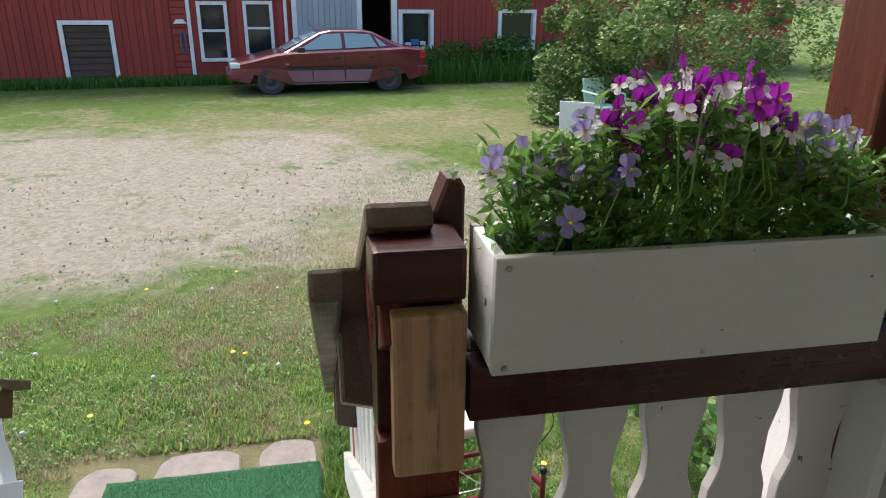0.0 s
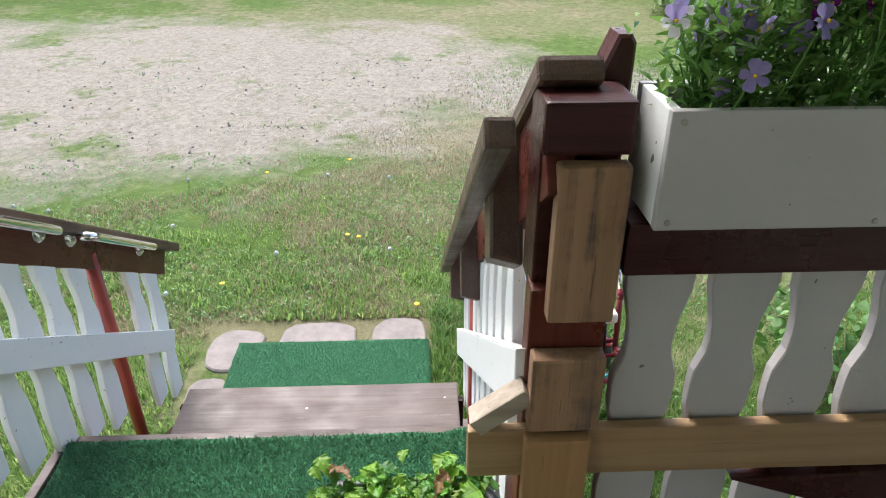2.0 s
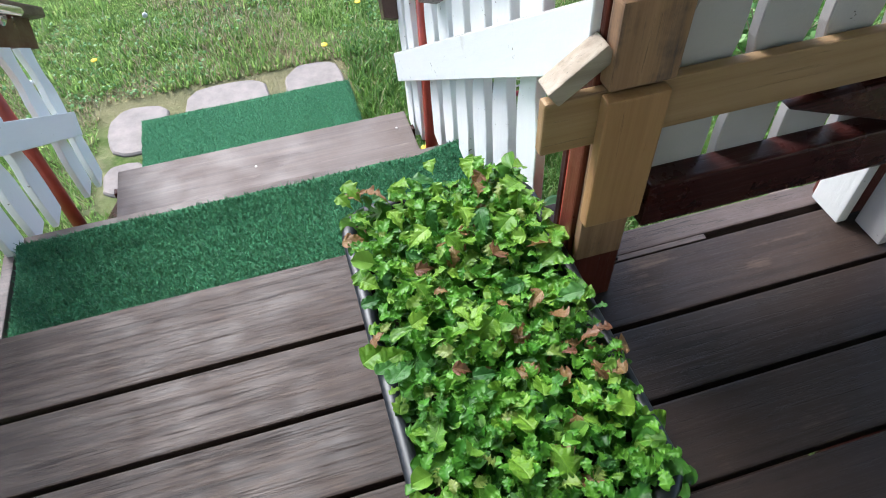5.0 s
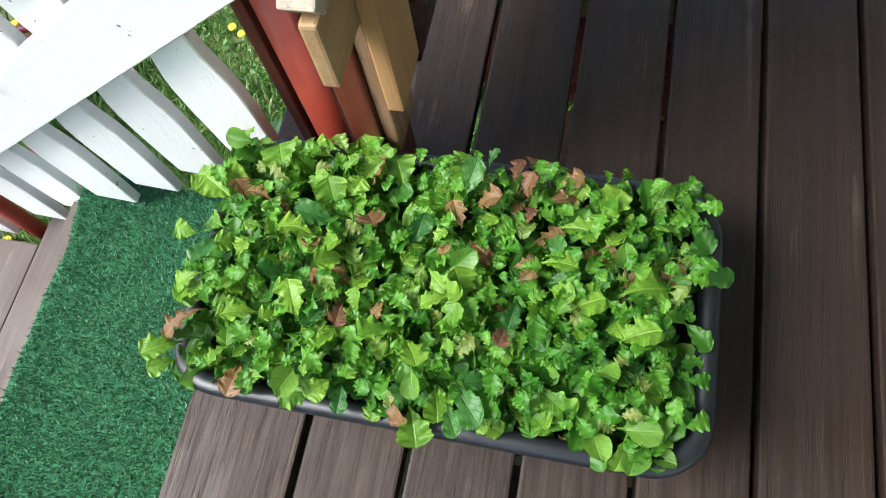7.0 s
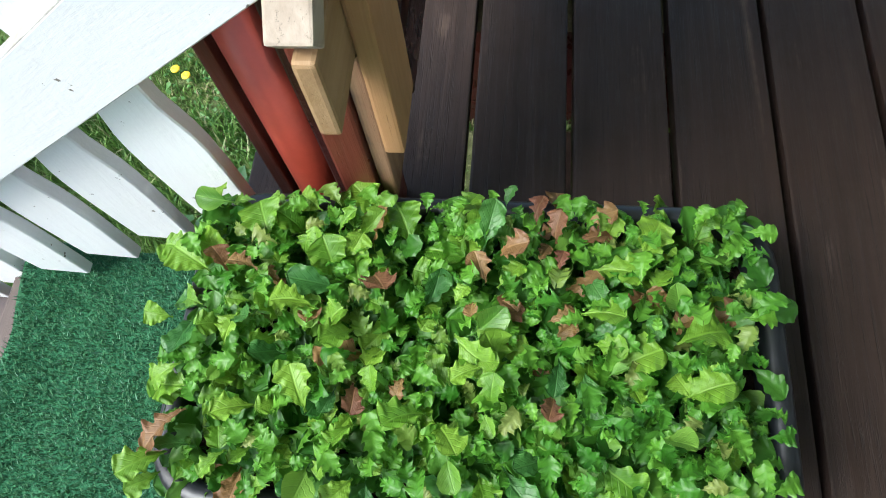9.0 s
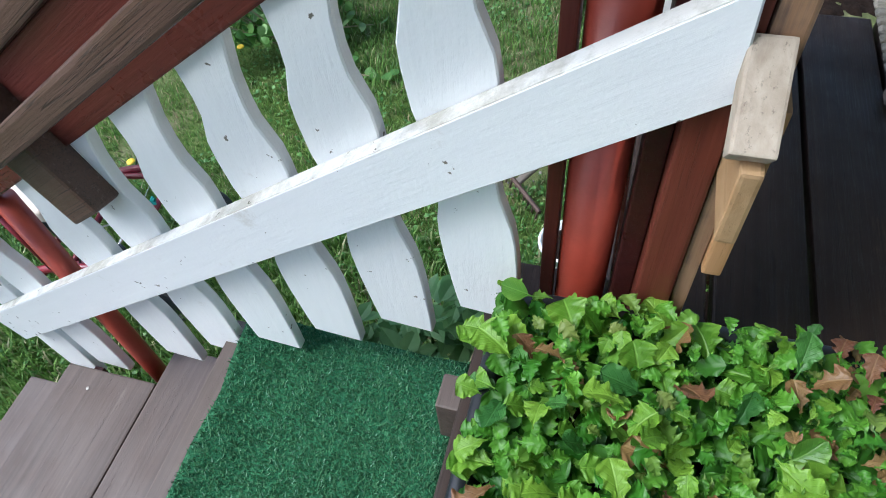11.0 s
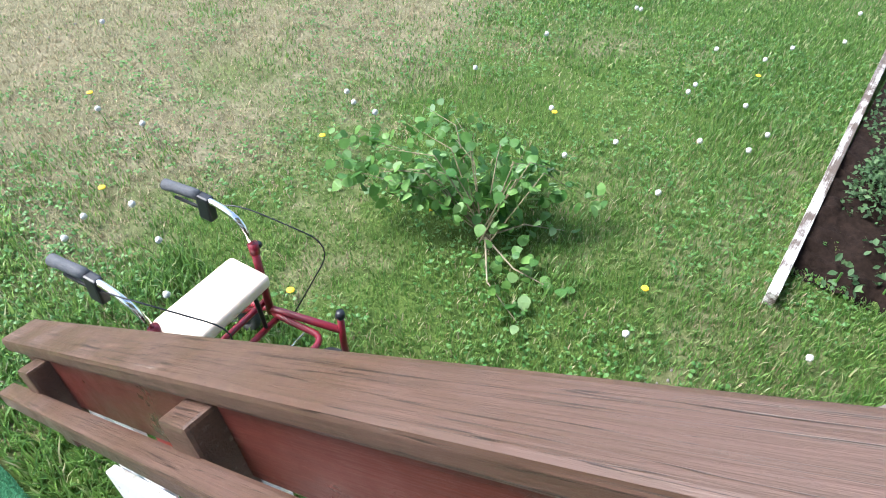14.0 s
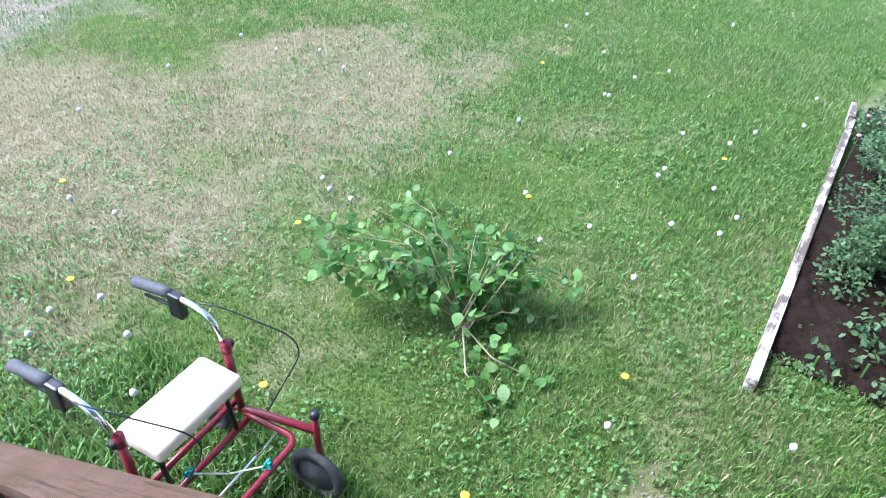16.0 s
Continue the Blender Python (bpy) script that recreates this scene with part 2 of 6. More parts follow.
RUBBER = plain("tyre_rubber", (0.045, 0.045, 0.045), 0.8, 0, 0.3, 40, 0.4)
MAROON = plain("maroon_enamel", (0.17, 0.012, 0.024), 0.3, 0.0, 0.15, 20, 0)
# potting and bed soil; the sheet below the deck uses it as shade
SOIL = plain("soil_and_deck_shade", (0.016, 0.010, 0.0075), 0.95, 0, 0.6, 40, 1.0, 0.1)
STEEL = plain("nail_steel", (0.35, 0.33, 0.31), 0.45, 0.9, 0.3, 200, 0)


def turf_material():
    m = mat("artificial_turf", 0.85, 0, 0.2)
    p = coords(m)
    a = noise_of(m, p, 170, 3, 0.7)
    b2 = noise_of(m, p, 5, 5, 0.6)
    c = ramp(m, a, (0.3, (0.014, 0.062, 0.027)), (0.55, (0.034, 0.145, 0.062)), (0.75, (0.11, 0.27, 0.135)))
    c = mixc(m, math_of(m, "MULTIPLY", b2, 0.4), c, (0.015, 0.08, 0.04))
    base(m, c)
    bump(m, a, 0.9, 0.008)
    return m


TURF = turf_material()
TURFB = leafy("turf_blades", (0.018, 0.088, 0.034), (0.085, 0.235, 0.1), 0.7, 40, True, (0.2, 0.38, 0.26), 0.1)


def ground_material():
    """Lawn soil: thin green, straw-dry stretches and a worn gravel yard, blended by place."""
    m = mat("lawn_ground", 0.95, 0, 0.15)
    n, l, b = nodes(m)
    p = coords(m)
    sep = n.new("ShaderNodeSeparateXYZ")
    l.new(p, sep.inputs[0])
    X, Y = sep.outputs[0], sep.outputs[1]
    wob = noise_of(m, p, 0.55, 6, 0.65)
    wob2 = noise_of(m, p, 0.9, 5, 0.6)
    wv = math_of(m, "MULTIPLY", math_of(m, "SUBTRACT", wob, 0.5), 1.5)

    def blob(cx, cy, rx, ry, edge=0.35):
        dx = math_of(m, "DIVIDE", math_of(m, "SUBTRACT", X, cx), rx)
        dy = math_of(m, "DIVIDE", math_of(m, "SUBTRACT", Y, cy), ry)
        d = math_of(m, "SQRT", math_of(m, "ADD", math_of(m, "MULTIPLY", dx, dx), math_of(m, "MULTIPLY", dy, dy)))
        d = math_of(m, "ADD", d, wv)
        return ramp(m, d, (1 - edge, (1, 1, 1)), (min(1.0, 1 + edge * 0.0), (0, 0, 0)))

    fine = noise_of(m, p, 60, 5, 0.75)
    mid = noise_of(m, p, 9, 6, 0.7)
    green = ramp(m, mid, (0.25, (0.05, 0.10, 0.018)), (0.6, (0.12, 0.19, 0.04)), (0.8, (0.2, 0.26, 0.07)))
    straw = ramp(m, mid, (0.3, (0.21, 0.17, 0.10)), (0.7, (0.40, 0.335, 0.235)))
    dry = ramp(m, math_of(m, "ADD", math_of(m, "MULTIPLY", wob2, 0.7), math_of(m, "MULTIPLY", mid, 0.3)), (0.5, (0, 0, 0)), (0.62, (1, 1, 1)))
    lawn = mixc(m, math_of(m, "MULTIPLY", dry, 0.55), green, straw)
    patch = math_of(m, "MAXIMUM", blob(1.2, 4.6, 2.1, 2.0), blob(3.4, 3.8, 2.0, 1.3))
    patch = math_of(m, "MAXIMUM", patch, math_of(m, "MULTIPLY", blob(1.0, 11.0, 5.5, 2.0), 0.6))
    lawn = mixc(m, math_of(m, "MULTIPLY", patch, 0.75), lawn, straw)
    stone = n.new("ShaderNodeTexVoronoi")
    stone.inputs["Scale"].default_value = 26
    l.new(p, stone.inputs["Vector"])
    grav = ramp(m, mid, (0.25, (0.24, 0.205, 0.165)), (0.7, (0.40, 0.355, 0.295)))
    grav = mixc(m, 0.35, grav, ramp(m, stone.outputs["Color"], (0.1, (0.18, 0.16, 0.14)), (0.9, (0.5, 0.46, 0.41))))
    gm = math_of(m, "MAXIMUM", blob(-3.2, 7.6, 5.0, 3.6, 0.3), blob(-11, 8.5, 8.0, 3.6, 0.3))
    gm = math_of(m, "MAXIMUM", gm, blob(1.6, 6.9, 2.6, 1.4, 0.4))
    weeds = ramp(m, noise_of(m, p, 1.6, 6, 0.7), (0.56, (0, 0, 0)), (0.66, (1, 1, 1)))
    gm = math_of(m, "SUBTRACT", gm, math_of(m, "MULTIPLY", weeds, 0.75), True)
    col = mixc(m, gm, lawn, grav)
    bare = math_of(m, "MAXIMUM", blob(1.4, 0.42, 0.34, 0.28, 0.9), blob(-0.5, 2.3, 1.1, 0.3, 0.4))
    col = mixc(m, math_of(m, "MULTIPLY", bare, 0.6), col, (0.3, 0.23, 0.15))
    col = mixc(m, math_of(m, "MULTIPLY", fine, 0.45), col, (0.06, 0.07, 0.025))
    base(m, col)
    bump(m, math_of(m, "ADD", fine, math_of(m, "MULTIPLY", mid, 0.6)), 0.8, 0.03)
    return m


LAWN = ground_material()
STRAWG = leafy("straw_blade", (0.26, 0.21, 0.11), (0.5, 0.42, 0.28), 0.6, 30, True, (0.24, 0.34, 0.12), 0.2)
GRASS = leafy("grass_blade", (0.026, 0.095, 0.014), (0.205, 0.35, 0.078), 0.5, 30, True, (0.46, 0.42, 0.25), 0.3)
GRASSF = leafy("sunny_grass_blade", (0.06, 0.155, 0.028), (0.31, 0.45, 0.125), 0.5, 30, True, (0.52, 0.47, 0.29), 0.35)


def salad(name, lo, hi, rim, rough=0.4, trans=0.28, island=False, tint=None):
    """Salad leaf: pale midrib and side veins, a paler crinkled rim, hue by leaf."""
    m = leafy(name, lo, hi, rough, 55, island, tint, trans)
    n, l, b = nodes(m)
    tc, sep = n.new("ShaderNodeTexCoord"), n.new("ShaderNodeSeparateXYZ")
    l.new(tc.outputs["Generated"], sep.inputs[0])
    side = math_of(m, "ABSOLUTE", math_of(m, "SUBTRACT", sep.outputs[0], 0.5))
    rib = ramp(m, side, (0.012, (1, 1, 1)), (0.04, (0, 0, 0)))
    k = math_of(m, "FRACT", math_of(m, "SUBTRACT", math_of(m, "MULTIPLY", sep.outputs[1], 7.0), math_of(m, "MULTIPLY", side, 5.0)))
    vein = ramp(m, math_of(m, "ABSOLUTE", math_of(m, "SUBTRACT", k, 0.5)), (0.02, (1, 1, 1)), (0.12, (0, 0, 0)))
    v = math_of(m, "MAXIMUM", rib, math_of(m, "MULTIPLY", vein, 0.35))
    old = b.inputs["Base Color"].links[0].from_socket
    edge = ramp(m, side, (0.22, (0, 0, 0)), (0.5, (1, 1, 1)))
    c = mixc(m, math_of(m, "MULTIPLY", edge, 0.6), old, rim)
    c = mixc(m, math_of(m, "MULTIPLY", v, 0.28), c, tuple(min(0.7, 1.3 * x + 0.03) for x in hi))
    l.new(c, b.inputs["Base Color"])
    bump(m, math_of(m, "ADD", noise_of(m, coords(m), 130, 4), math_of(m, "MULTIPLY", v, -1.2)), 0.45, 0.002)
    return m


LETT = salad("lettuce_leaf", (0.066, 0.195, 0.011), (0.215, 0.385, 0.035), (0.225, 0.40, 0.045))
LETTM = leafy("curly_lettuce_leaf", (0.045, 0.18, 0.012), (0.15, 0.35, 0.032), 0.42, 70, True, (0.24, 0.28, 0.07), 0.3)
# lower leaves: shade between the top leaves put into a darker green
LETTB = leafy("shaded_lettuce_leaf", (0.02, 0.10, 0.008), (0.08, 0.23, 0.02), 0.45, 60, True, (0.16, 0.33, 0.04), 0.25)
LETTO = salad("smooth_lettuce_leaf", (0.055, 0.175, 0.02), (0.19, 0.36, 0.045), (0.205, 0.37, 0.055), 0.36)
LETTD = salad("rocket_leaf", (0.028, 0.12, 0.022), (0.075, 0.21, 0.037), (0.08, 0.22, 0.04))
LETTR = salad("red_lettuce_leaf", (0.15, 0.055, 0.035), (0.27, 0.17, 0.06), (0.21, 0.085, 0.055))
BIRCH = leafy("birch_leaf", (0.035, 0.12, 0.02), (0.14, 0.29, 0.06), 0.5, 50, True, (0.24, 0.36, 0.15), 0.25)
BUSHL = leafy("bush_leaf", (0.06, 0.135, 0.03), (0.2, 0.30, 0.09), 0.5, 20, True, (0.34, 0.42, 0.17), 0.25)
PANSYL = leafy("pansy_leaf", (0.05, 0.16, 0.025), (0.2, 0.38, 0.08), 0.45, 60, True, (0.22, 0.3, 0.07), 0.25)
BEDL = leafy("garden_leaf", (0.03, 0.085, 0.028), (0.12, 0.21, 0.085), 0.6, 40, True, None, 0.2)
WEED = leafy("weed_leaf", (0.05, 0.16, 0.03), (0.15, 0.3, 0.075), 0.5, 40, True, None, 0.2)
TALLG = leafy("tall_grass", (0.035, 0.12, 0.015), (0.10, 0.24, 0.035), 0.5, 10, True, None, 0.2)


# ---- mesh helpers ----
def mesh_of(name, bm, material, smooth=False):
    me = bpy.data.meshes.new(name)
    bm.to_mesh(me)
    bm.free()
    me.materials.append(material)
    if smooth:
        me.polygons.foreach_set("use_smooth", [True] * len(me.polygons))
    return me


def soup(name, verts, faces, material, smooth=False):
    me = bpy.data.meshes.new(name)
    me.from_pydata(verts, [], faces)
    me.materials.append(material)
    if smooth:
        me.polygons.foreach_set("use_smooth", [True] * len(me.polygons))
    return me


def part(name, bm, material, parent, label="", smooth=False):
    ob = new(name, bm if isinstance(bm, bpy.types.Mesh) else mesh_of(name, bm, material, smooth))
    ob.parent = parent
    return tagged(ob, label)


def thing(name, label, category, group="", kind="", at=(0, 0, 0)):
    ob = new(name)
    ob.location = at
    ob.empty_display_size = 0.1
    return tagged(ob, label, category, group, kind)


def bevel(bm, w, seg=2):
    if w:
        bmesh.ops.bevel(bm, geom=list(bm.edges), offset=w, segments=seg, affect="EDGES", profile=0.6)
    return bm


def block(x0, x1, y0, y1, z0, z1, w=0.003, seg=2):
    b = bmesh.new()
    bmesh.ops.create_cube(b, size=1)
    for v in b.verts:
        v.co = (x0 + (v.co.x + 0.5) * (x1 - x0), y0 + (v.co.y + 0.5) * (y1 - y0), z0 + (v.co.z + 0.5) * (z1 - z0))
    bevel(b, w, seg)
    return b


def prism(outline, depth, w=0.003, m=None):
    """A flat outline (list of 2D points) thickened along z, then moved by m."""
    b = bmesh.new()
    low = [b.verts.new((x, y, 0)) for x, y in outline]
    f = b.faces.new(low)
    r = bmesh.ops.extrude_face_region(b, geom=[f])
    for v in r["geom"]:
        if isinstance(v, bmesh.types.BMVert):
            v.co.z += depth
    bmesh.ops.recalc_face_normals(b, faces=b.faces)
    if w:
        rim = [e for e in b.edges if abs(e.verts[0].co.z - e.verts[1].co.z) < 1e-6]
        bmesh.ops.bevel(b, geom=rim, offset=w, segments=1, affect="EDGES")
    if m is not None:
        bmesh.ops.transform(b, matrix=m, verts=b.verts)
    return b


def sloped(a, c, width, height, w=0.003):
    """A square-edged board from a to c (centre line of its top face); width across, height down."""
    a, c = Vector(a), Vector(c)
    d = c - a
    L = d.length
    b = block(-width / 2, width / 2, 0, L, -height, 0, w)
    y = d.normalized()
    x = y.cross(Vector((0, 0, 1))).normalized()
    z = x.cross(y)
    m = Matrix((x, y, z)).transposed().to_4x4()
    m.translation = a
    bmesh.ops.transform(b, matrix=m, verts=b.verts)
    return b


def tube(points, r, seg=10, closed=False, taper=None):
    """A round tube through points."""
    pts = [Vector(q) for q in points]
    b = bmesh.new()
    rings = []
    up = Vector((0.13, 0.21, 0.97))
    for i, q in enumerate(pts):
        d = (pts[min(i + 1, len(pts) - 1)] - pts[max(i - 1, 0)]).normalized()
        x = d.cross(up)
        x = (x if x.length > 1e-3 else d.cross(Vector((1, 0, 0)))).normalized()
        y = x.cross(d)
        rr = r * (taper[i] if taper else 1)
        rings.append([b.verts.new(q + rr * (math.cos(k * 2 * math.pi / seg) * x + math.sin(k * 2 * math.pi / seg) * y)) for k in range(seg)])
    for s, e in zip(rings, rings[1:]):
        for k in range(seg):
            b.faces.new((s[k], s[(k + 1) % seg], e[(k + 1) % seg], e[k]))
    if not closed:
        b.faces.new(rings[0][::-1])
        b.faces.new(rings[-1])
    bmesh.ops.recalc_face_normals(b, faces=b.faces)
    return b


def rounded(points, r=0.03, n=4):
    """Corner points turned into a smooth line with bends of about r."""
    pts = [Vector(q) for q in points]
    out = [pts[0]]
    for a, c, e in zip(pts, pts[1:], pts[2:]):
        p0 = c + (a - c).normalized() * min(r, (a - c).length * 0.45)
        p1 = c + (e - c).normalized() * min(r, (e - c).length * 0.45)
        out += [(1 - t) ** 2 * p0 + 2 * t * (1 - t) * c + t * t * p1 for t in [k / n for k in range(n + 1)]]
    return out + [pts[-1]]


def lathe(profile, seg=20, m=None):
    b = bmesh.new()
    rings = [[b.verts.new((r * math.cos(k * 2 * math.pi / seg), r * math.sin(k * 2 * math.pi / seg), z)) for k in range(seg)] for r, z in profile]
    for s, e in zip(rings, rings[1:]):
        for k in range(seg):
            b.faces.new((s[k], s[(k + 1) % seg], e[(k + 1) % seg], e[k]))
    bmesh.ops.remove_doubles(b, verts=b.verts, dist=1e-5)
    bmesh.ops.recalc_face_normals(b, faces=b.faces)
    if m is not None:
        bmesh.ops.transform(b, matrix=m, verts=b.verts)
    return b


rng = random.Random(11)


def ground_z(x, y):
    """The yard rises a little towards the barn."""
    t = min(1, max(0, (y - 4) / 11))
    return GROUND + 0.17 * t * t * (3 - 2 * t) + 0.012 * noise.noise((x * 0.7, y * 0.7, 3)) * min(1, max(0, y - 1.5) + max(0, x - 0.5))


# ---- ground ----
def build_ground():
    xs = [-400, -150, -60, -30] + [-20 + 0.8 * i for i in range(19)] + [-4.6 + 0.2 * i for i in range(51)] + [6 + 0.8 * i for i in range(18)] + [22, 40, 80, 180, 400]
    ys = [-400, -150, -50, -20, -8, -4] + [-2 + 0.2 * i for i in range(41)] + [6.5 + 0.6 * i for i in range(26)] + [24, 40, 90, 200, 500]
    verts = [(x, y, ground_z(x, y)) for y in ys for x in xs]
    w = len(xs)
    faces = [(j * w + i, j * w + i + 1, (j + 1) * w + i + 1, (j + 1) * w + i) for j in range(len(ys) - 1) for i in range(w - 1)]
    ob = new("ground", soup("ground", verts, faces, LAWN, True))
    tagged(ob, "patchy lawn and worn gravel yard with dry straw stretches", "ground", kind="structure")


build_ground()


# pale colour chosen so unseen ceiling and wall throw fill light on the porch
BOUNCEW = plain("pale_bounce_paint", (0.72, 0.69, 0.62), 0.6, 0, 0.08, 3, 0.1)


# ---- porch: deck, stairs, unseen roof and house wall ----
def build_deck():
    deck = thing("deck_floor", "dark brown stained plank deck with open gaps", "deck", kind="structure")
    # front board, wider, over the stair opening
    part("plank", block(-1.75, 0.205, 0.004, 0.182, -0.036, 0.0, 0.004), DECK, deck)
    part("plank", block(0.172, 0.80, 0.018, 0.074, -0.052, -0.012, 0.005), PEEL, deck, "cracked weathered board end")
    part("plank", block(0.172, 0.4, 0.001, 0.014, -0.04, -0.008, 0.002), PEEL, deck, "short grey filler lath")
    for k in range(17):
        y1 = -0.005 - 0.15 * k if k else -0.007
        me = block(-1.75, 0.98, -0.15 * (k + 1) + 0.005, y1, -0.036, rng.uniform(-0.001, 0.001), 0.004)
        part("plank", me, DECK, deck)
    for x in (-1.5, -0.9, -0.3, 0.62):
        part("joist", block(x, x + 0.05, -2.5, 0.1, -0.2, -0.04, 0.002), GREYWOOD, deck)
    part("rim_joist", block(-1.75, 0.12, 0.118, 0.158, -0.22, -0.038, 0.002), DARKSTAIN, deck)
    # unseen side board, added to keep daylight out from under the deck
    part("skirt_board", block(0.93, 0.95, -2.5, 0.0, GROUND, -0.04, 0.002), DARKSTAIN, deck)
    part("rim_joist", block(0.16, 0.97, 0.02, 0.07, -0.24, -0.055, 0.002), DARKSTAIN, deck)


def build_roof():
    # added dark sheet, so the deck gaps look as dark as in shade
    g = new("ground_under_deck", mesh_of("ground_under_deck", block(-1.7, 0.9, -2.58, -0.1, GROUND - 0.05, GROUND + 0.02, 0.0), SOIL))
    tagged(g, "dark sheet standing in for the shade below the deck", "ground", kind="structure")
    # porch roof out of view: cuts sky light, its pale underside adds fill
    ob = new("ceiling", mesh_of("ceiling", block(-2.6, 3.4, -2.6, 0.55, 2.25, 2.33, 0.0), BOUNCEW))
    tagged(ob, "unseen porch ceiling, pale to bounce fill light", "ceiling", kind="structure")
    # wall out of view, added to close off and bounce light
    w = new("wall_house", mesh_of("wall_house", block(-3.2, 3.6, -2.75, -2.6, -1.0, 2.6, 0.0), BOUNCEW))
    tagged(w, "unseen pale house wall behind the porch, added to close off and bounce light", "wall", kind="structure")


def build_stairs():
    st = thing("stairs", "brown wooden porch stairs with three wide treads", "stairs", kind="structure")
    # landing under the turf
    part("tread", block(-1.11, 0.115, 0.16, 0.645, -0.275, -0.238, 0.004), TREAD, st)
    part("tread", block(-1.10, 0.11, 0.652, 0.702, -0.275, -0.236, 0.004), TREAD, st)
    part("edge_strip", block(-1.135, -1.108, 0.15, 0.70, -0.29, -0.222, 0.003), PEEL, st)
    part("edge_strip", block(-1.155, -1.135, 0.42, 0.72, -0.33, -0.275, 0.003), PEEL, st)
    # middle step, two boards
    part("tread", block(-1.10, 0.125, 0.722, 0.962, -0.527, -0.49, 0.005), TREAD, st)
    part("tread", block(-0.975, 0.03, 0.966, 1.205, -0.53, -0.493, 0.005), TREAD, st)
    # lower step
    part("tread", block(-1.08, 0.09, 1.02, 1.27, -0.777, -0.74, 0.005), TREAD, st)
    part("tread", block(-1.04, 0.05, 1.276, 1.5, -0.777, -0.742, 0.005), TREAD, st)
    part("riser", block(-1.08, 0.08, 0.66, 0.69, -0.49, -0.28, 0.002), DARKSTAIN, st)
    part("riser", block(-1.0, 0.05, 1.14, 1.165, -0.742, -0.53, 0.002), DARKSTAIN, st)
    for x in (-1.06, 0.0):
        part("stringer", sloped((x, 0.2, -0.25), (x, 1.47, -0.8), 0.045, 0.17, 0.002), DARKSTAIN, st)
    for x, y, z in ((-0.52, 1.08, -0.493), (-0.02, 1.12, -0.493)):
        part("nail_head", lathe([(0, 0.002), (0.004, 0.0015), (0.005, -0.001)], 10, Matrix.Translation((x, y, z))), STEEL, st)


def turf_mat(name, x0, x1, y0, y1, z, label, n, curl=0.0):
    """A sheet of turf with tufts standing on it and a slightly wavy, curled edge."""
    ob = thing(name, label, "turf mat", group="turf mats")
    nx, ny = 44, 22

    def h(x, y):
        u, v = (x - x0) / (x1 - x0), (y - y0) / (y1 - y0)
        c = curl * max(0, u - 0.86) / 0.14 * max(0, v - 0.55) / 0.45
        c += 0.5 * curl * max(0, v - 0.8) / 0.2
        return z + 0.012 + 0.004 * noise.noise((x * 4, y * 4, z * 9)) + c

    vs, fs = [], []
    for j in range(ny + 1):
        for i in range(nx + 1):
            x, y = x0 + (x1 - x0) * i / nx, y0 + (y1 - y0) * j / ny
            if i in (0, nx):
                x += 0.006 * noise.noise((y * 14, i, z))
            if j in (0, ny):
                y += 0.006 * noise.noise((x * 9, j, z))
            vs.append((x, y, h(x, y)))
    w = nx + 1
    fs = [(j * w + i, j * w + i + 1, (j + 1) * w + i + 1, (j + 1) * w + i) for j in range(ny) for i in range(nx)]
    o = len(vs)
    edge = [i for i in range(w)] + [j * w + nx for j in range(1, ny + 1)] + [ny * w + i for i in range(nx - 1, -1, -1)] + [j * w for j in range(ny - 1, 0, -1)]
    for e in edge:
        x, y, zz = vs[e]
        vs.append((x, y, zz - 0.012))
    for k in range(len(edge)):
        k2 = (k + 1) % len(edge)
        fs.append((edge[k2], edge[k], o + k, o + k2))
    part("backing", soup("backing", vs, fs, TURF, True), TURF, ob)
    vs, fs = [], []
    r = random.Random(5)
    for _ in range(n):
        x, y = r.uniform(x0, x1), r.uniform(y0, y1)
        a, L, s = r.uniform(0, 6.28), r.uniform(0.005, 0.012), r.uniform(0.001, 0.0018)
        zz = h(x, y) - 0.001
        dx, dy = math.cos(a), math.sin(a)
        t = r.uniform(0.3, 1.0)
        i = len(vs)
        vs += [(x - dy * s, y + dx * s, zz), (x + dy * s, y - dx * s, zz), (x + dx * L * t, y + dy * L * t, zz + L)]
        fs.append((i, i + 1, i + 2))
    tagged(part("pile", soup("pile", vs, fs, TURFB), TURFB, ob), kind="stuff")


def picket_outline(width, length, lo=0.5, hi=0.2, neck=0.72):
    """Half profile of a shaped baluster board, from its foot (0) to its head."""
    stops = [(0.0, 0.86), (0.05, 0.92), (0.17, 1.0), (0.23, 1.0), (0.27, 0.95), (0.34, 0.74), (0.38, 0.71), (0.42, 0.76), (0.50, 0.97), (0.57, 1.0), (0.61, 0.97), (0.67, 0.72), (0.71, 0.68), (0.76, 0.72), (0.85, 0.97), (0.92, 1.0), (1.0, 1.0)]
    right = [(s * width / 2, t * length) for t, s in stops]
    return right + [(-x, y) for x, y in reversed(right)]


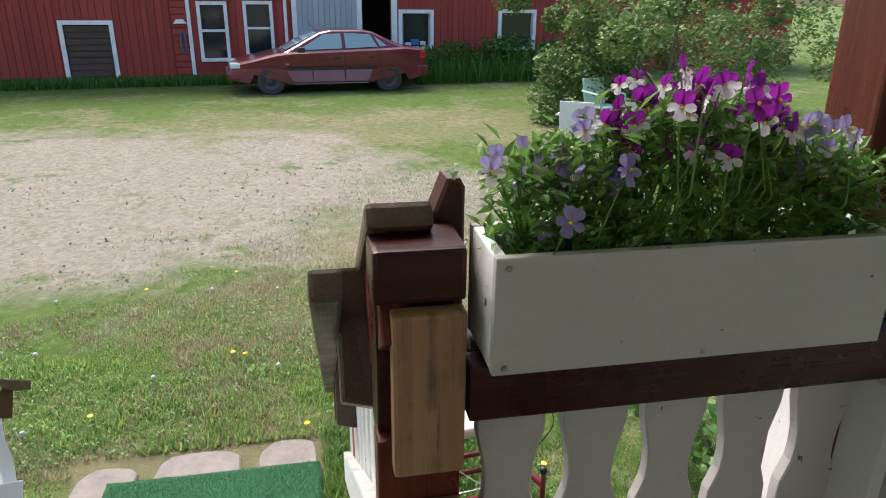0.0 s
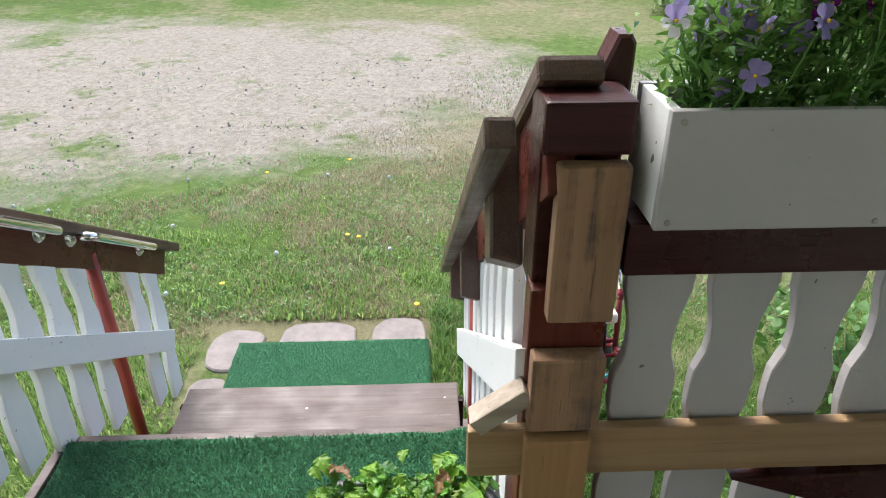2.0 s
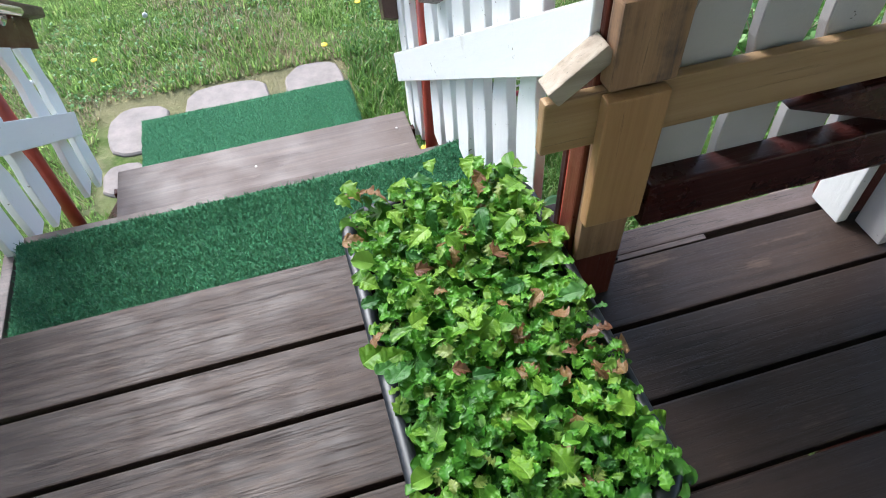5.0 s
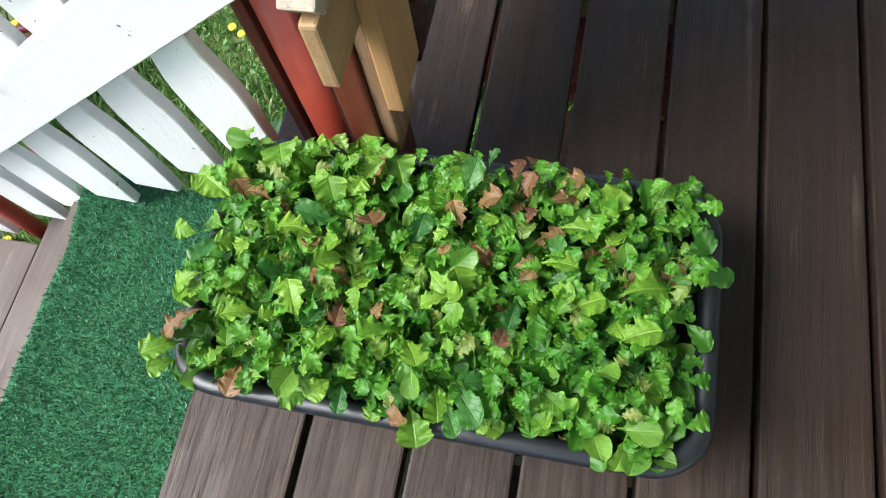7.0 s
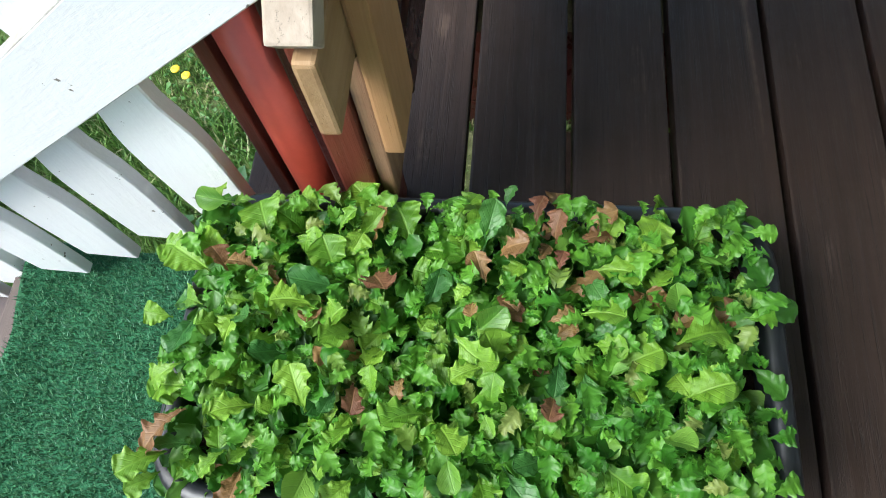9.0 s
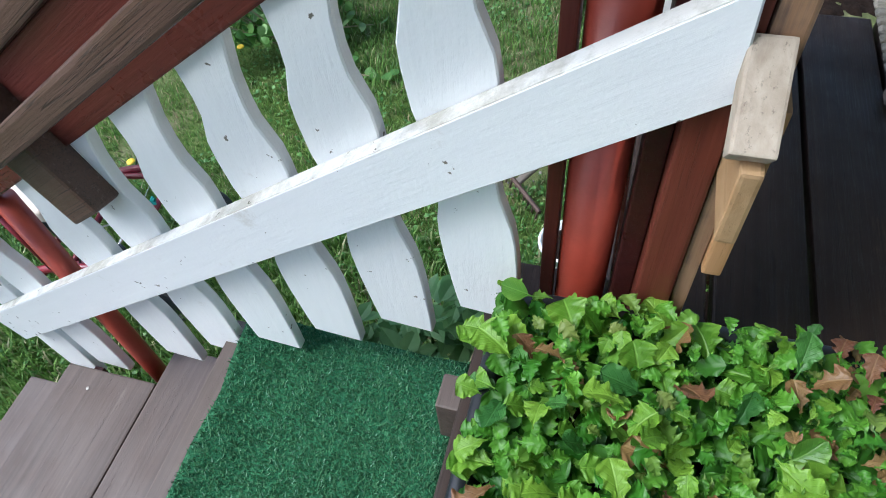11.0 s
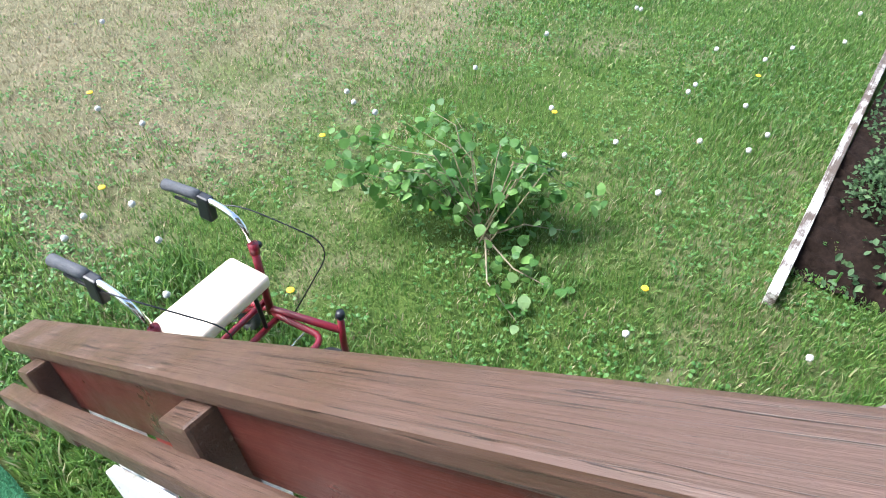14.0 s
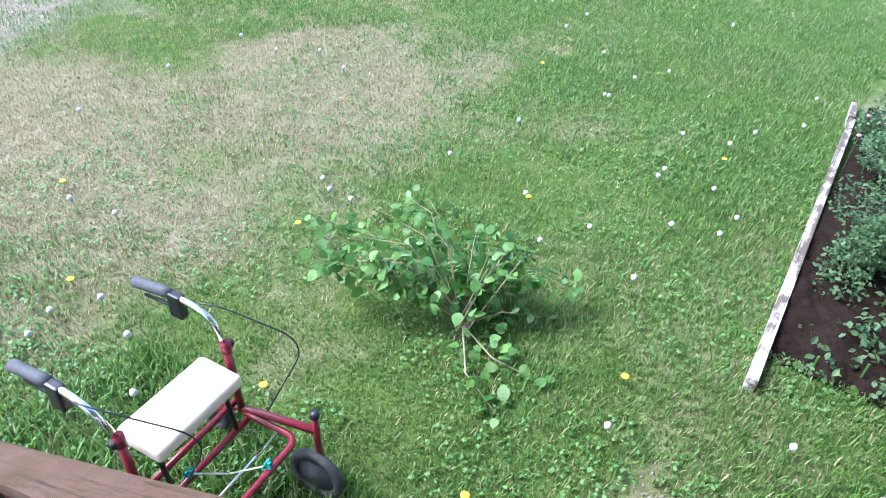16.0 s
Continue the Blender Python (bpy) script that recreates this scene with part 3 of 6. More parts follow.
def build_right_rail():
    rail = thing("stair_railing", "white picket stair railing with brown rails on a red pipe", "railing", group="stair railings")
    cap = lambda y: 0.988 - 0.685 * y
    part("cap_rail", sloped((0.082, -0.02, cap(-0.02) + 0.005), (0.082, 1.60, cap(1.60) + 0.005), 0.078, 0.032, 0.008), RAIL, rail, "weathered brown cap rail with cracks")
    part("panel_board", sloped((0.070, -0.02, cap(-0.02) - 0.034), (0.070, 1.5, cap(1.5) - 0.034), 0.034, 0.125, 0.003), PANEL, rail, "glossy red-brown side board")
    part("hand_rail", sloped((-0.004, -0.08, 0.955), (-0.004, 1.53, -0.16), 0.036, 0.036, 0.006), RAIL, rail, "worn inner hand rail")
    for y, l, dz in ((0.185, 0.195, 0.022), (0.815, 0.215, 0.04), (1.39, 0.2, 0.04)):
        z = cap(y) - dz
        m = Matrix.Translation((0.0, y, z))
        b = block(0.010, 0.062, -0.032, 0.032, -l, 0.0, 0.006)
        for v in b.verts:
            drop = v.co.z
            v.co.z -= 0.7 * v.co.y
            v.co.y += 0.32 * drop
            if v.co.z < -l * 0.6 and v.co.x < 0.03:
                v.co.z += 0.012
        bmesh.ops.transform(b, matrix=m, verts=b.verts)
        part("rail_block", b, RAIL, rail, "brown spacer block")
    band = lambda y: 0.583 - 0.689 * y
    out = [(-0.053, band(-0.053)), (1.32, band(1.32)), (1.285, band(1.285) - 0.12), (-0.057, band(-0.053) - 0.108)]
    m = Matrix(((0, 0, 1, 0.034), (1, 0, 0, 0), (0, 1, 0, 0), (0, 0, 0, 1)))
    part("white_band", prism(out, 0.024, 0.002, m), BANDW, rail, "sloping white board with small paint chips")
    part("ledge_top", sloped((0.0465, -0.05, band(-0.05) + 0.0005), (0.0465, 1.315, band(1.315) + 0.0005), 0.0235, 0.003, 0.001), DIRTW, rail, "mossy dirty upper edge")
    # pickets hang down the slope, feet just above the treads
    for k, y in enumerate((0.179, 0.315, 0.450, 0.587, 0.722, 0.862, 1.13, 1.25)):
        foot = 0.172 - 0.62 * y
        top = cap(y) - 0.06
        o = picket_outline(0.099, top - foot)
        o = [(a, c - (0.12 * a if c < 0.05 else 0)) for a, c in o]
        mm = Matrix(((0, 0, 1, 0.0595), (-1, 0.075, 0, y - 0.015), (0, 1, 0, foot), (0, 0, 0, 1)))
        part("picket", prism(o, 0.021, 0.002, mm), WHITE, rail)
    part("pipe", tube([(0.078, 1.01, -0.98), (0.078, 1.01, 0.10)], 0.021, 14), PIPE, rail, "red painted steel pipe", True)
    return rail


def build_posts():
    post = thing("corner_post", "dark red-brown corner post of the porch railing", "post")
    part("shaft", block(0.047, 0.15, -0.064, -0.022, -0.5, 0.72, 0.004), STAIN, post)
    part("core_board", block(0.08, 0.148, -0.021, 0.004, -0.5, 0.70, 0.003), DARKSTAIN, post)
    part("head_block", block(0.046, 0.15, -0.078, 0.012, 0.905, 0.968, 0.006), DARKSTAIN, post)
    part("neck", block(0.05, 0.146, -0.044, 0.03, 0.70, 0.93, 0.004), DARKSTAIN, post)
    part("stub_board", block(0.064, 0.148, -0.094, -0.066, 0.688, 0.898, 0.005), OLDRAW, post, "rough raw pine stub")
    part("lower_block", block(0.05, 0.148, -0.096, -0.066, 0.507, 0.632, 0.005), OLDRAW, post, "weathered raw pine block")
    part("lower_stub", block(0.046, 0.138, -0.107, -0.085, 0.26, 0.5, 0.004), RAW, post, "orange raw pine stub board")
    part("back_stub", block(0.054, 0.136, -0.084, -0.0655, 0.15, 0.405, 0.003), OLDRAW, post, "grey-brown backing board")
    tip = thing("rail_upright", "red-brown pointed upright behind the post", "post")
    o = [(-0.022, 0), (0.014, 0), (0.014, 1.03), (0.008, 1.04), (-0.008, 1.04), (-0.024, 1.0)]
    part("upright", prism(o, 0.05, 0.004, Matrix(((1, 0, 0, 0.152), (0, 0, -1, 0.062), (0, 1, 0, -0.02), (0, 0, 0, 1)))), POSTD, tip)
    pipe = thing("support_pipe", "thick red painted drain pipe beside the post", "pipe")
    part("tube", tube([(0.122, 0.045, -0.98), (0.122, 0.045, 0.66)], 0.034, 18), PIPE, pipe, "", True)
    side = thing("side_post", "red-brown boards nailed beside the pipe", "post")
    part("board", block(0.1, 0.13, 0.082, 0.1, -0.6, 0.7, 0.003), STAIN, side)
    cut = thing("brace_offcut", "short raw pine offcut nailed slantwise to the rail end", "board")
    b = block(-0.047, 0.047, -0.018, 0.018, -0.014, 0.014, 0.003)
    bmesh.ops.transform(b, matrix=pose(0.015, -0.07, 0.535, 0, -38, 0), verts=b.verts)
    part("offcut", b, PALEW, cut)


def build_front_rail():
    fr = thing("porch_railing", "white shaped picket railing under the flower box, coloured grey for shade", "railing")
    part("top_rail", block(0.152, 0.76, -0.094, -0.05, 0.756, 0.826, 0.004), DARKSTAIN, fr, "dark red-brown top rail")
    part("shelf_rail", block(0.16, 0.75, -0.05, 0.06, 0.795, 0.826, 0.003), DARKSTAIN, fr)
    part("bottom_rail", block(0.15, 0.8, -0.102, -0.058, 0.222, 0.312, 0.005), DARKSTAIN, fr, "dark red-brown bottom rail")
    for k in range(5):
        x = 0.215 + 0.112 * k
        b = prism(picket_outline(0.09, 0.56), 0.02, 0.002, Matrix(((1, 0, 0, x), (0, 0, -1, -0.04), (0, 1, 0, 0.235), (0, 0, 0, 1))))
        part("picket", b, SHADEDW, fr)
    part("mid_rail", block(-0.032, 0.80, -0.0845, -0.0655, 0.412, 0.5, 0.004), RAWX, fr, "raw pine rail with a knot")
    b = prism([(0.36, 0.40), (0.80, 0.24), (0.80, 0.42)], 0.03, 0.003, Matrix(((1, 0, 0, 0), (0, 0, -1, -0.066), (0, 1, 0, 0), (0, 0, 0, 1))))
    part("brace", b, DARKSTAIN, fr, "dark slanting brace")
    corner = thing("corner_boards", "white painted corner boards at the railing end", "board")
    part("upright_board", block(0.66, 0.685, -0.05, 0.03, 0.0, 0.755, 0.003), WHITE, corner)
    part("upright_board", block(0.70, 0.72, -0.125, -0.055, 0.0, 0.755, 0.003), SHADEDW, corner)
    part("upright_board", block(0.735, 0.82, -0.125, -0.104, 0.3, 0.755, 0.003), SHADEDW, corner)
    rp = thing("roof_post", "leaning red-brown roof post of the porch", "post")
    b = block(-0.05, 0.05, -0.045, 0.045, 0.0, 2.3, 0.005)
    for v in b.verts:
        v.co.x -= 0.02 * v.co.z
    bmesh.ops.transform(b, matrix=Matrix.Translation((0.735, 0.01, -0.02)), verts=b.verts)
    part("shaft", b, STAIN, rp)
    part("brace", sloped((0.77, -0.05, 0.98), (0.70, -0.06, 1.6), 0.05, 0.05, 0.004), DARKSTAIN, rp)


def build_left_rail():
    X = -1.12
    lr = thing("stair_railing", "white picket stair railing with brown cap and chrome grab bar", "railing", group="stair railings")
    cap = lambda y: 0.94 - 0.637 * y
    part("cap_rail", sloped((X + 0.01, -0.1, cap(-0.1)), (X + 0.01, 1.63, cap(1.63)), 0.085, 0.034, 0.006), RAIL, lr, "weathered brown cap rail")
    part("panel_board", sloped((X, -0.1, cap(-0.1) - 0.034), (X, 1.57, cap(1.57) - 0.034), 0.03, 0.10, 0.003), PANEL, lr, "red-brown side board")
    m = Matrix(((0, 0, 1, X + 0.018), (1, 0, 0, 0), (0, 1, 0, 0), (0, 0, 0, 1)))
    band = lambda y: 0.60 - 0.685 * y
    part("white_band", prism([(-0.1, band(-0.1)), (1.43, band(1.43)), (1.39, band(1.39) - 0.1), (-0.1, band(-0.1) - 0.1)], 0.024, 0.002, m), BANDW, lr, "sloping white board")
    for k in range(10):
        y = 0.105 + 0.1415 * k + (0.03 if k > 6 else 0)
        if k == 7:
            continue
        foot = 0.135 - 0.575 * y
        top = cap(y) - 0.06
        mm = Matrix(((0, 0, 1, X - 0.006), (-1, 0, 0, y), (0, 1, 0, foot), (0, 0, 0, 1)))
        part("picket", prism(picket_outline(0.096, top - foot), 0.02, 0.002, mm), WHITE, lr)
    part("pipe", tube([(X - 0.0, 1.07, -0.98), (X - 0.0, 1.06, 0.17)], 0.021, 14), PIPE, lr, "red painted steel pipe", True)
    for a, c in ((0.15, 0.83), (0.965, 1.36)):
        za, zc = cap(a) - 0.045, cap(c) - 0.045
        bar = thing("grab_bar", "chromed steel grab bar on the rail board", "grab bar", group="grab bars")
        pts = rounded([(X + 0.018, a, za), (X + 0.075, a, za), (X + 0.075, c, zc), (X + 0.018, c, zc)], 0.03, 5)
        part("bar", tube(pts, 0.014, 12), CHROME, bar, "", True)
        for y, z in ((a, za), (c, zc)):
            part("flange", lathe([(0, 0.012), (0.02, 0.01), (0.03, 0.004), (0.031, 0)], 18, Matrix.Translation((X + 0.016, y, z)) @ pose(0, 0, 0, 0, 90, 0)), CHROME, bar, "", True)


build_deck()
build_roof()
build_stairs()
turf_mat("turf_mat", -1.10, 0.115, 0.215, 0.648, -0.238, "green artificial turf on the stair landing, one corner curled", 42000, 0.035)
turf_mat("turf_mat", -1.06, -0.065, 1.55, 2.10, GROUND + 0.02, "green artificial turf laid at the foot of the stairs", 20000)
build_right_rail()
build_posts()
build_front_rail()
build_left_rail()


# ---- flower box and salad planter ----
def build_flower_box():
    fb = thing("flower_box", "white painted wooden flower box with pansies", "flower box")
    x0, x1, y0, y1, z0, z1 = 0.169, 0.655, -0.122, 0.0, 0.832, 0.97
    # long boards take the greyed white for shade, the ends plain white
    part("front_board", block(x0, x1, y0, y0 + 0.012, z0, z1, 0.002), SHADEDW, fb)
    part("back_board", block(x0, x1, y1 - 0.012, y1, z0, z1, 0.002), SHADEDW, fb)
    part("end_board", block(x0 + 0.001, x0 + 0.014, y0 + 0.013, y1 - 0.013, z0, z1 - 0.001, 0.002), WHITE, fb)
    part("end_board", block(x1 - 0.014, x1 - 0.001, y0 + 0.013, y1 - 0.013, z0, z1 - 0.001, 0.002), WHITE, fb)
    b = bmesh.new()
    bmesh.ops.create_grid(b, x_segments=40, y_segments=10, size=0.5)
    for v in b.verts:
        x, y = x0 + 0.014 + (v.co.x + 0.5) * (x1 - x0 - 0.028), y0 + 0.013 + (v.co.y + 0.5) * (y1 - y0 - 0.026)
        v.co = (x, y, 0.935 + 0.012 * noise.noise((x * 30, y * 30, 0)))
    part("soil", b, SOIL, fb, "dark potting soil", True)
    for x, z in ((x0 + 0.014, z0 + 0.01), (x0 + 0.014, z1 - 0.012), (0.42, z0 + 0.008)):
        part("screw", lathe([(0, 0.001), (0.0035, 0.001), (0.004, -0.001)], 10, Matrix.Translation((x, y0 - 0.0005, z)) @ pose(0, 0, 0, 90, 0, 0)), STEEL, fb)


def leaf_mesh(name, L, W, ruffle, cup, curl, lobes, material, seed, nu=12, nv=8, waves=4.0, count=3.5, wide=0.62, stalk=0.12):
    """A salad leaf: midrib and blade, cupped and arched over; rounded lobes and a ruffled rim, each side its own."""
    r = random.Random(seed)
    ph = (r.uniform(0, 6.28), r.uniform(0, 6.28))
    vs, fs = [], []
    bend = r.uniform(-0.25, 0.25)
    for i in range(nu + 1):
        t = i / nu
        t = 0.35 * t + 0.65 * (1 - (1 - t) ** 1.6)
        q = min(1, max(0, (t - stalk) / (wide - stalk)))
        w = W * (0.07 + 0.93 * q ** 1.2 * (2.2 - 1.2 * q)) * math.sqrt(max(0.012, 1 - (max(0, t - wide) / (1.0 - wide)) ** 2.6))
        for j in range(nv + 1):
            s = 2 * j / nv - 1
            k = 1 if s > 0 else 0
            hw = w / 2
            if lobes:
                hw *= 1 - lobes * (0.5 - 0.5 * math.cos(6.283 * (count * t + 0.25 * k) + 0.4 * ph[k])) ** 0.9 * min(1, 2.6 * (1.0 - t)) * min(1, 4 * t)
            a = abs(s)
            frill = ruffle * a ** 2.4 * (math.sin(6.283 * waves * t + ph[k]) + 0.45 * math.sin(6.283 * 2.3 * waves * t + 2 * ph[k])) * (0.35 + 0.75 * t)
            x = s * hw * (1 - 0.25 * cup * a) + bend * L * t * t * 0.5 + 0.15 * frill * (1 if s > 0 else -1)
            y = L * (t - 0.16 * curl * curl * t ** 3) + 0.2 * frill
            z = L * (0.22 * curl * t - 0.62 * curl * t * t) + cup * a ** 1.5 * hw + frill
            z += 0.0016 * math.sin(t * 31 + 7 * a + ph[k]) * a - 0.0016 * math.exp(-(s * 6) ** 2)
            vs.append((x, y, z))
    k = nv + 1
    for i in range(nu):
        for j in range(nv):
            fs.append((i * k + j, i * k + j + 1, (i + 1) * k + j + 1, (i + 1) * k + j))
    return soup(name, vs, fs, material, True)


PLANTER = dict(x0=-0.316, x1=0.044, y0=-0.509, y1=0.142)


def build_planter():
    p = PLANTER
    pl = thing("planter_box", "black plastic planter box full of mixed baby lettuce", "planter")
    cx, cy = (p["x0"] + p["x1"]) / 2, (p["y0"] + p["y1"]) / 2
    hx, hy = (p["x1"] - p["x0"]) / 2, (p["y1"] - p["y0"]) / 2

    def ring(ix, z, rad=0.07):
        a, c, pts = hx - ix, hy - ix, []
        rr = max(0.012, rad - ix * 0.6)
        for qx, qy, st in ((1, 1, 0), (-1, 1, 90), (-1, -1, 180), (1, -1, 270)):
            for k in range(7):
                an = radians(st + 15 * k)
                pts.append((cx + qx * (a - rr) + rr * math.cos(an), cy + qy * (c - rr) + rr * math.sin(an), z))
        return pts

    prof = [(0.055, 0.0), (0.045, 0.006), (0.022, 0.135), (0.02, 0.142), (0.004, 0.144), (0.0, 0.15), (0.0, 0.166), (0.005, 0.172), (0.017, 0.172), (0.023, 0.166), (0.027, 0.12)]
    b = bmesh.new()
    rings = [[b.verts.new(q) for q in ring(ix, z)] for ix, z in prof]
    for s, e in zip(rings, rings[1:]):
        for k in range(len(s)):
            b.faces.new((s[k], s[(k + 1) % len(s)], e[(k + 1) % len(s)], e[k]))
    b.faces.new(rings[0][::-1])
    bmesh.ops.recalc_face_normals(b, faces=b.faces)
    part("tub", b, BLACKP, pl, "black plastic tub with a rolled rim", True)
    b = bmesh.new()
    b.faces.new([b.verts.new(q) for q in ring(0.026, 0.135)])
    part("soil", b, SOIL, pl, "dark soil")
    # leaf kinds, thinned or thickened by place: smooth rosettes at one corner, red oak leaf in drifts
    oak, frilly, smooth, red, rocket = [], [], [], [], []
    for q in range(4):
        oak.append(leaf_mesh("lettuce_leaf", 0.062, 0.046, 0.0024, 0.2, 0.75, 0.34, LETT, q, 30, 10, 3.5, 3.6, 0.78))
        frilly.append(leaf_mesh("lettuce_leaf", 0.056, 0.050, 0.0042, 0.22, 0.75, 0.08, LETT, q + 10, 32, 10, 3.2, 7.0, 0.8))
        smooth.append(leaf_mesh("lettuce_leaf", 0.054, 0.036, 0.0012, 0.4, 0.5, 0.0, LETTO, q + 20, 12, 6, 2.0, 3.0, 0.66, 0.22))
        red.append(leaf_mesh("lettuce_leaf", 0.060, 0.044, 0.003, 0.25, 0.8, 0.4, LETTR, q + 40, 30, 10, 3.5, 3.6, 0.78))
        rocket.append(leaf_mesh("lettuce_leaf", 0.064, 0.036, 0.0025, 0.25, 0.6, 0.24, LETTD, q + 60, 26, 8, 2.5, 4.0, 0.72, 0.2))
    r = random.Random(3)

    def pick(u, v):
        drift = noise.noise((u * 4.0, v * 8.0, 2.0))
        kinds = ((oak, 3.2 + 2.0 * v), (frilly, 4.2), (smooth, 1.0 + (7.0 if v < 0.3 and u < 0.75 else 0)), (red, 0.35 + (5.0 if drift > 0.25 else 0) + (3.5 if u > 0.45 and v < 0.42 else 0)), (rocket, 1.6))
        a = r.uniform(0, sum(w for _, w in kinds))
        for group, w in kinds:
            a -= w
            if a <= 0:
                return r.choice(group)
        return oak[0]

    for i in range(12):
        for j in range(24):
            u, v = (i + r.uniform(0.05, 0.95)) / 12, (j + r.uniform(0.05, 0.95)) / 24
            x, y = p["x0"] + 0.018 + u * (2 * hx - 0.045), p["y0"] + 0.06 + v * (2 * hy - 0.07)
            edge = max(abs(u - 0.5), abs(v - 0.5)) * 2
            out = math.atan2((v - 0.5) * hy, (u - 0.5) * hx)
            yaw = (out if r.random() < 0.3 + 0.5 * edge ** 3 else r.uniform(0, 6.28)) - math.pi / 2 + r.uniform(-0.7, 0.7)
            ob = new("lettuce_leaf", pick(u, v))
            ob.parent = pl
            sc = r.choice((0.45, 0.55, 0.62, 0.7, 0.8, 0.95)) * r.uniform(0.92, 1.08)
            pitch = r.uniform(0.0, 1.25) if edge < 0.85 else r.uniform(-0.1, 0.9)
            rise = 0.02 * noise.noise((u * 3, v * 6, 7)) + 0.02 * v
            ob.matrix_basis = Matrix.LocRotScale((x, y, r.uniform(0.163, 0.213) + rise - 0.02 * edge ** 4), Euler((pitch, r.uniform(-0.6, 0.6), yaw)), (sc,) * 3)

    def carpet(name, shapes, material, n, low, high, size, tilt):
        vs, fs = [], []
        for _ in range(n):
            me = r.choice(shapes)
            x, y = r.uniform(p["x0"] + 0.035, p["x1"] - 0.03), r.uniform(p["y0"] + 0.04, p["y1"] - 0.03)
            m = Matrix.LocRotScale((x, y, r.uniform(low, high)), Euler((r.uniform(*tilt), r.uniform(-0.7, 0.7), r.uniform(0, 6.28))), (r.uniform(*size),) * 3)
            o = len(vs)
            vs += [tuple(m @ q.co) for q in me.vertices]
            fs += [tuple(o + i for i in f.vertices) for f in me.polygons]
        tagged(part(name, soup(name, vs, fs, material, True), material, pl), kind="stuff")

    # frilled mustard leaves between the large ones, then growth below coloured darker for shade
    curly = [leaf_mesh("curly_leaf", 0.05, 0.036, 0.005, 0.3, 0.85, 0.34, LETTM, q, 28, 8, 4.0, 4.4, 0.78) for q in range(4)]
    carpet("curly_leaf_cover", curly, LETTM, 800, 0.16, 0.218, (0.35, 0.75), (0.1, 1.3))
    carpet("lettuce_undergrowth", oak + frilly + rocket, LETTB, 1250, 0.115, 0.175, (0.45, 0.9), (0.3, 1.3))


build_flower_box()
build_planter()


# ---- yard: barn ----
REDW = painted("falu_red_boards", (0.31, 0.046, 0.036), (0.13, 0.035, 0.03), "z", 0.85, 0.55, 0.14, 0.5)
TRIM = plain("white_trim", (0.72, 0.74, 0.76), 0.6, 0, 0.12, 6, 0.1)
GREYD = painted("grey_door_boards", (0.36, 0.41, 0.45), (0.25, 0.28, 0.3), "z", 0.7, 0.6, 0.06)
BROWND = wood("old_brown_door", (0.055, 0.035, 0.028), (0.105, 0.07, 0.055), (0.2, 0.15, 0.13), "x", 0.8, 0.62, 0.3, 0.4, 0.12)
DARK = plain("dark_interior", (0.02, 0.018, 0.017), 0.9, 0, 0.3, 3, 0)
ROOFM = plain("grey_roof_felt", (0.12, 0.11, 0.1), 0.9, 0, 0.2, 5, 0.2)


def glass_material():
    m = mat("window_glass", 0.06, 0, 0.6)
    n, l, b = nodes(m)
    b.inputs["Base Color"].default_value = (0.02, 0.025, 0.028, 1)
    b.inputs["Alpha"].default_value = 1
    p = coords(m)
    bump(m, noise_of(m, p, 1.2, 2), 0.05, 0.02)
    return m


GLASS = glass_material()
BANG = math.atan(0.14)
BARN = Matrix.Translation((0, 18.2, -0.80)) @ pose(0, 0, 0, 0, 0, math.degrees(BANG))


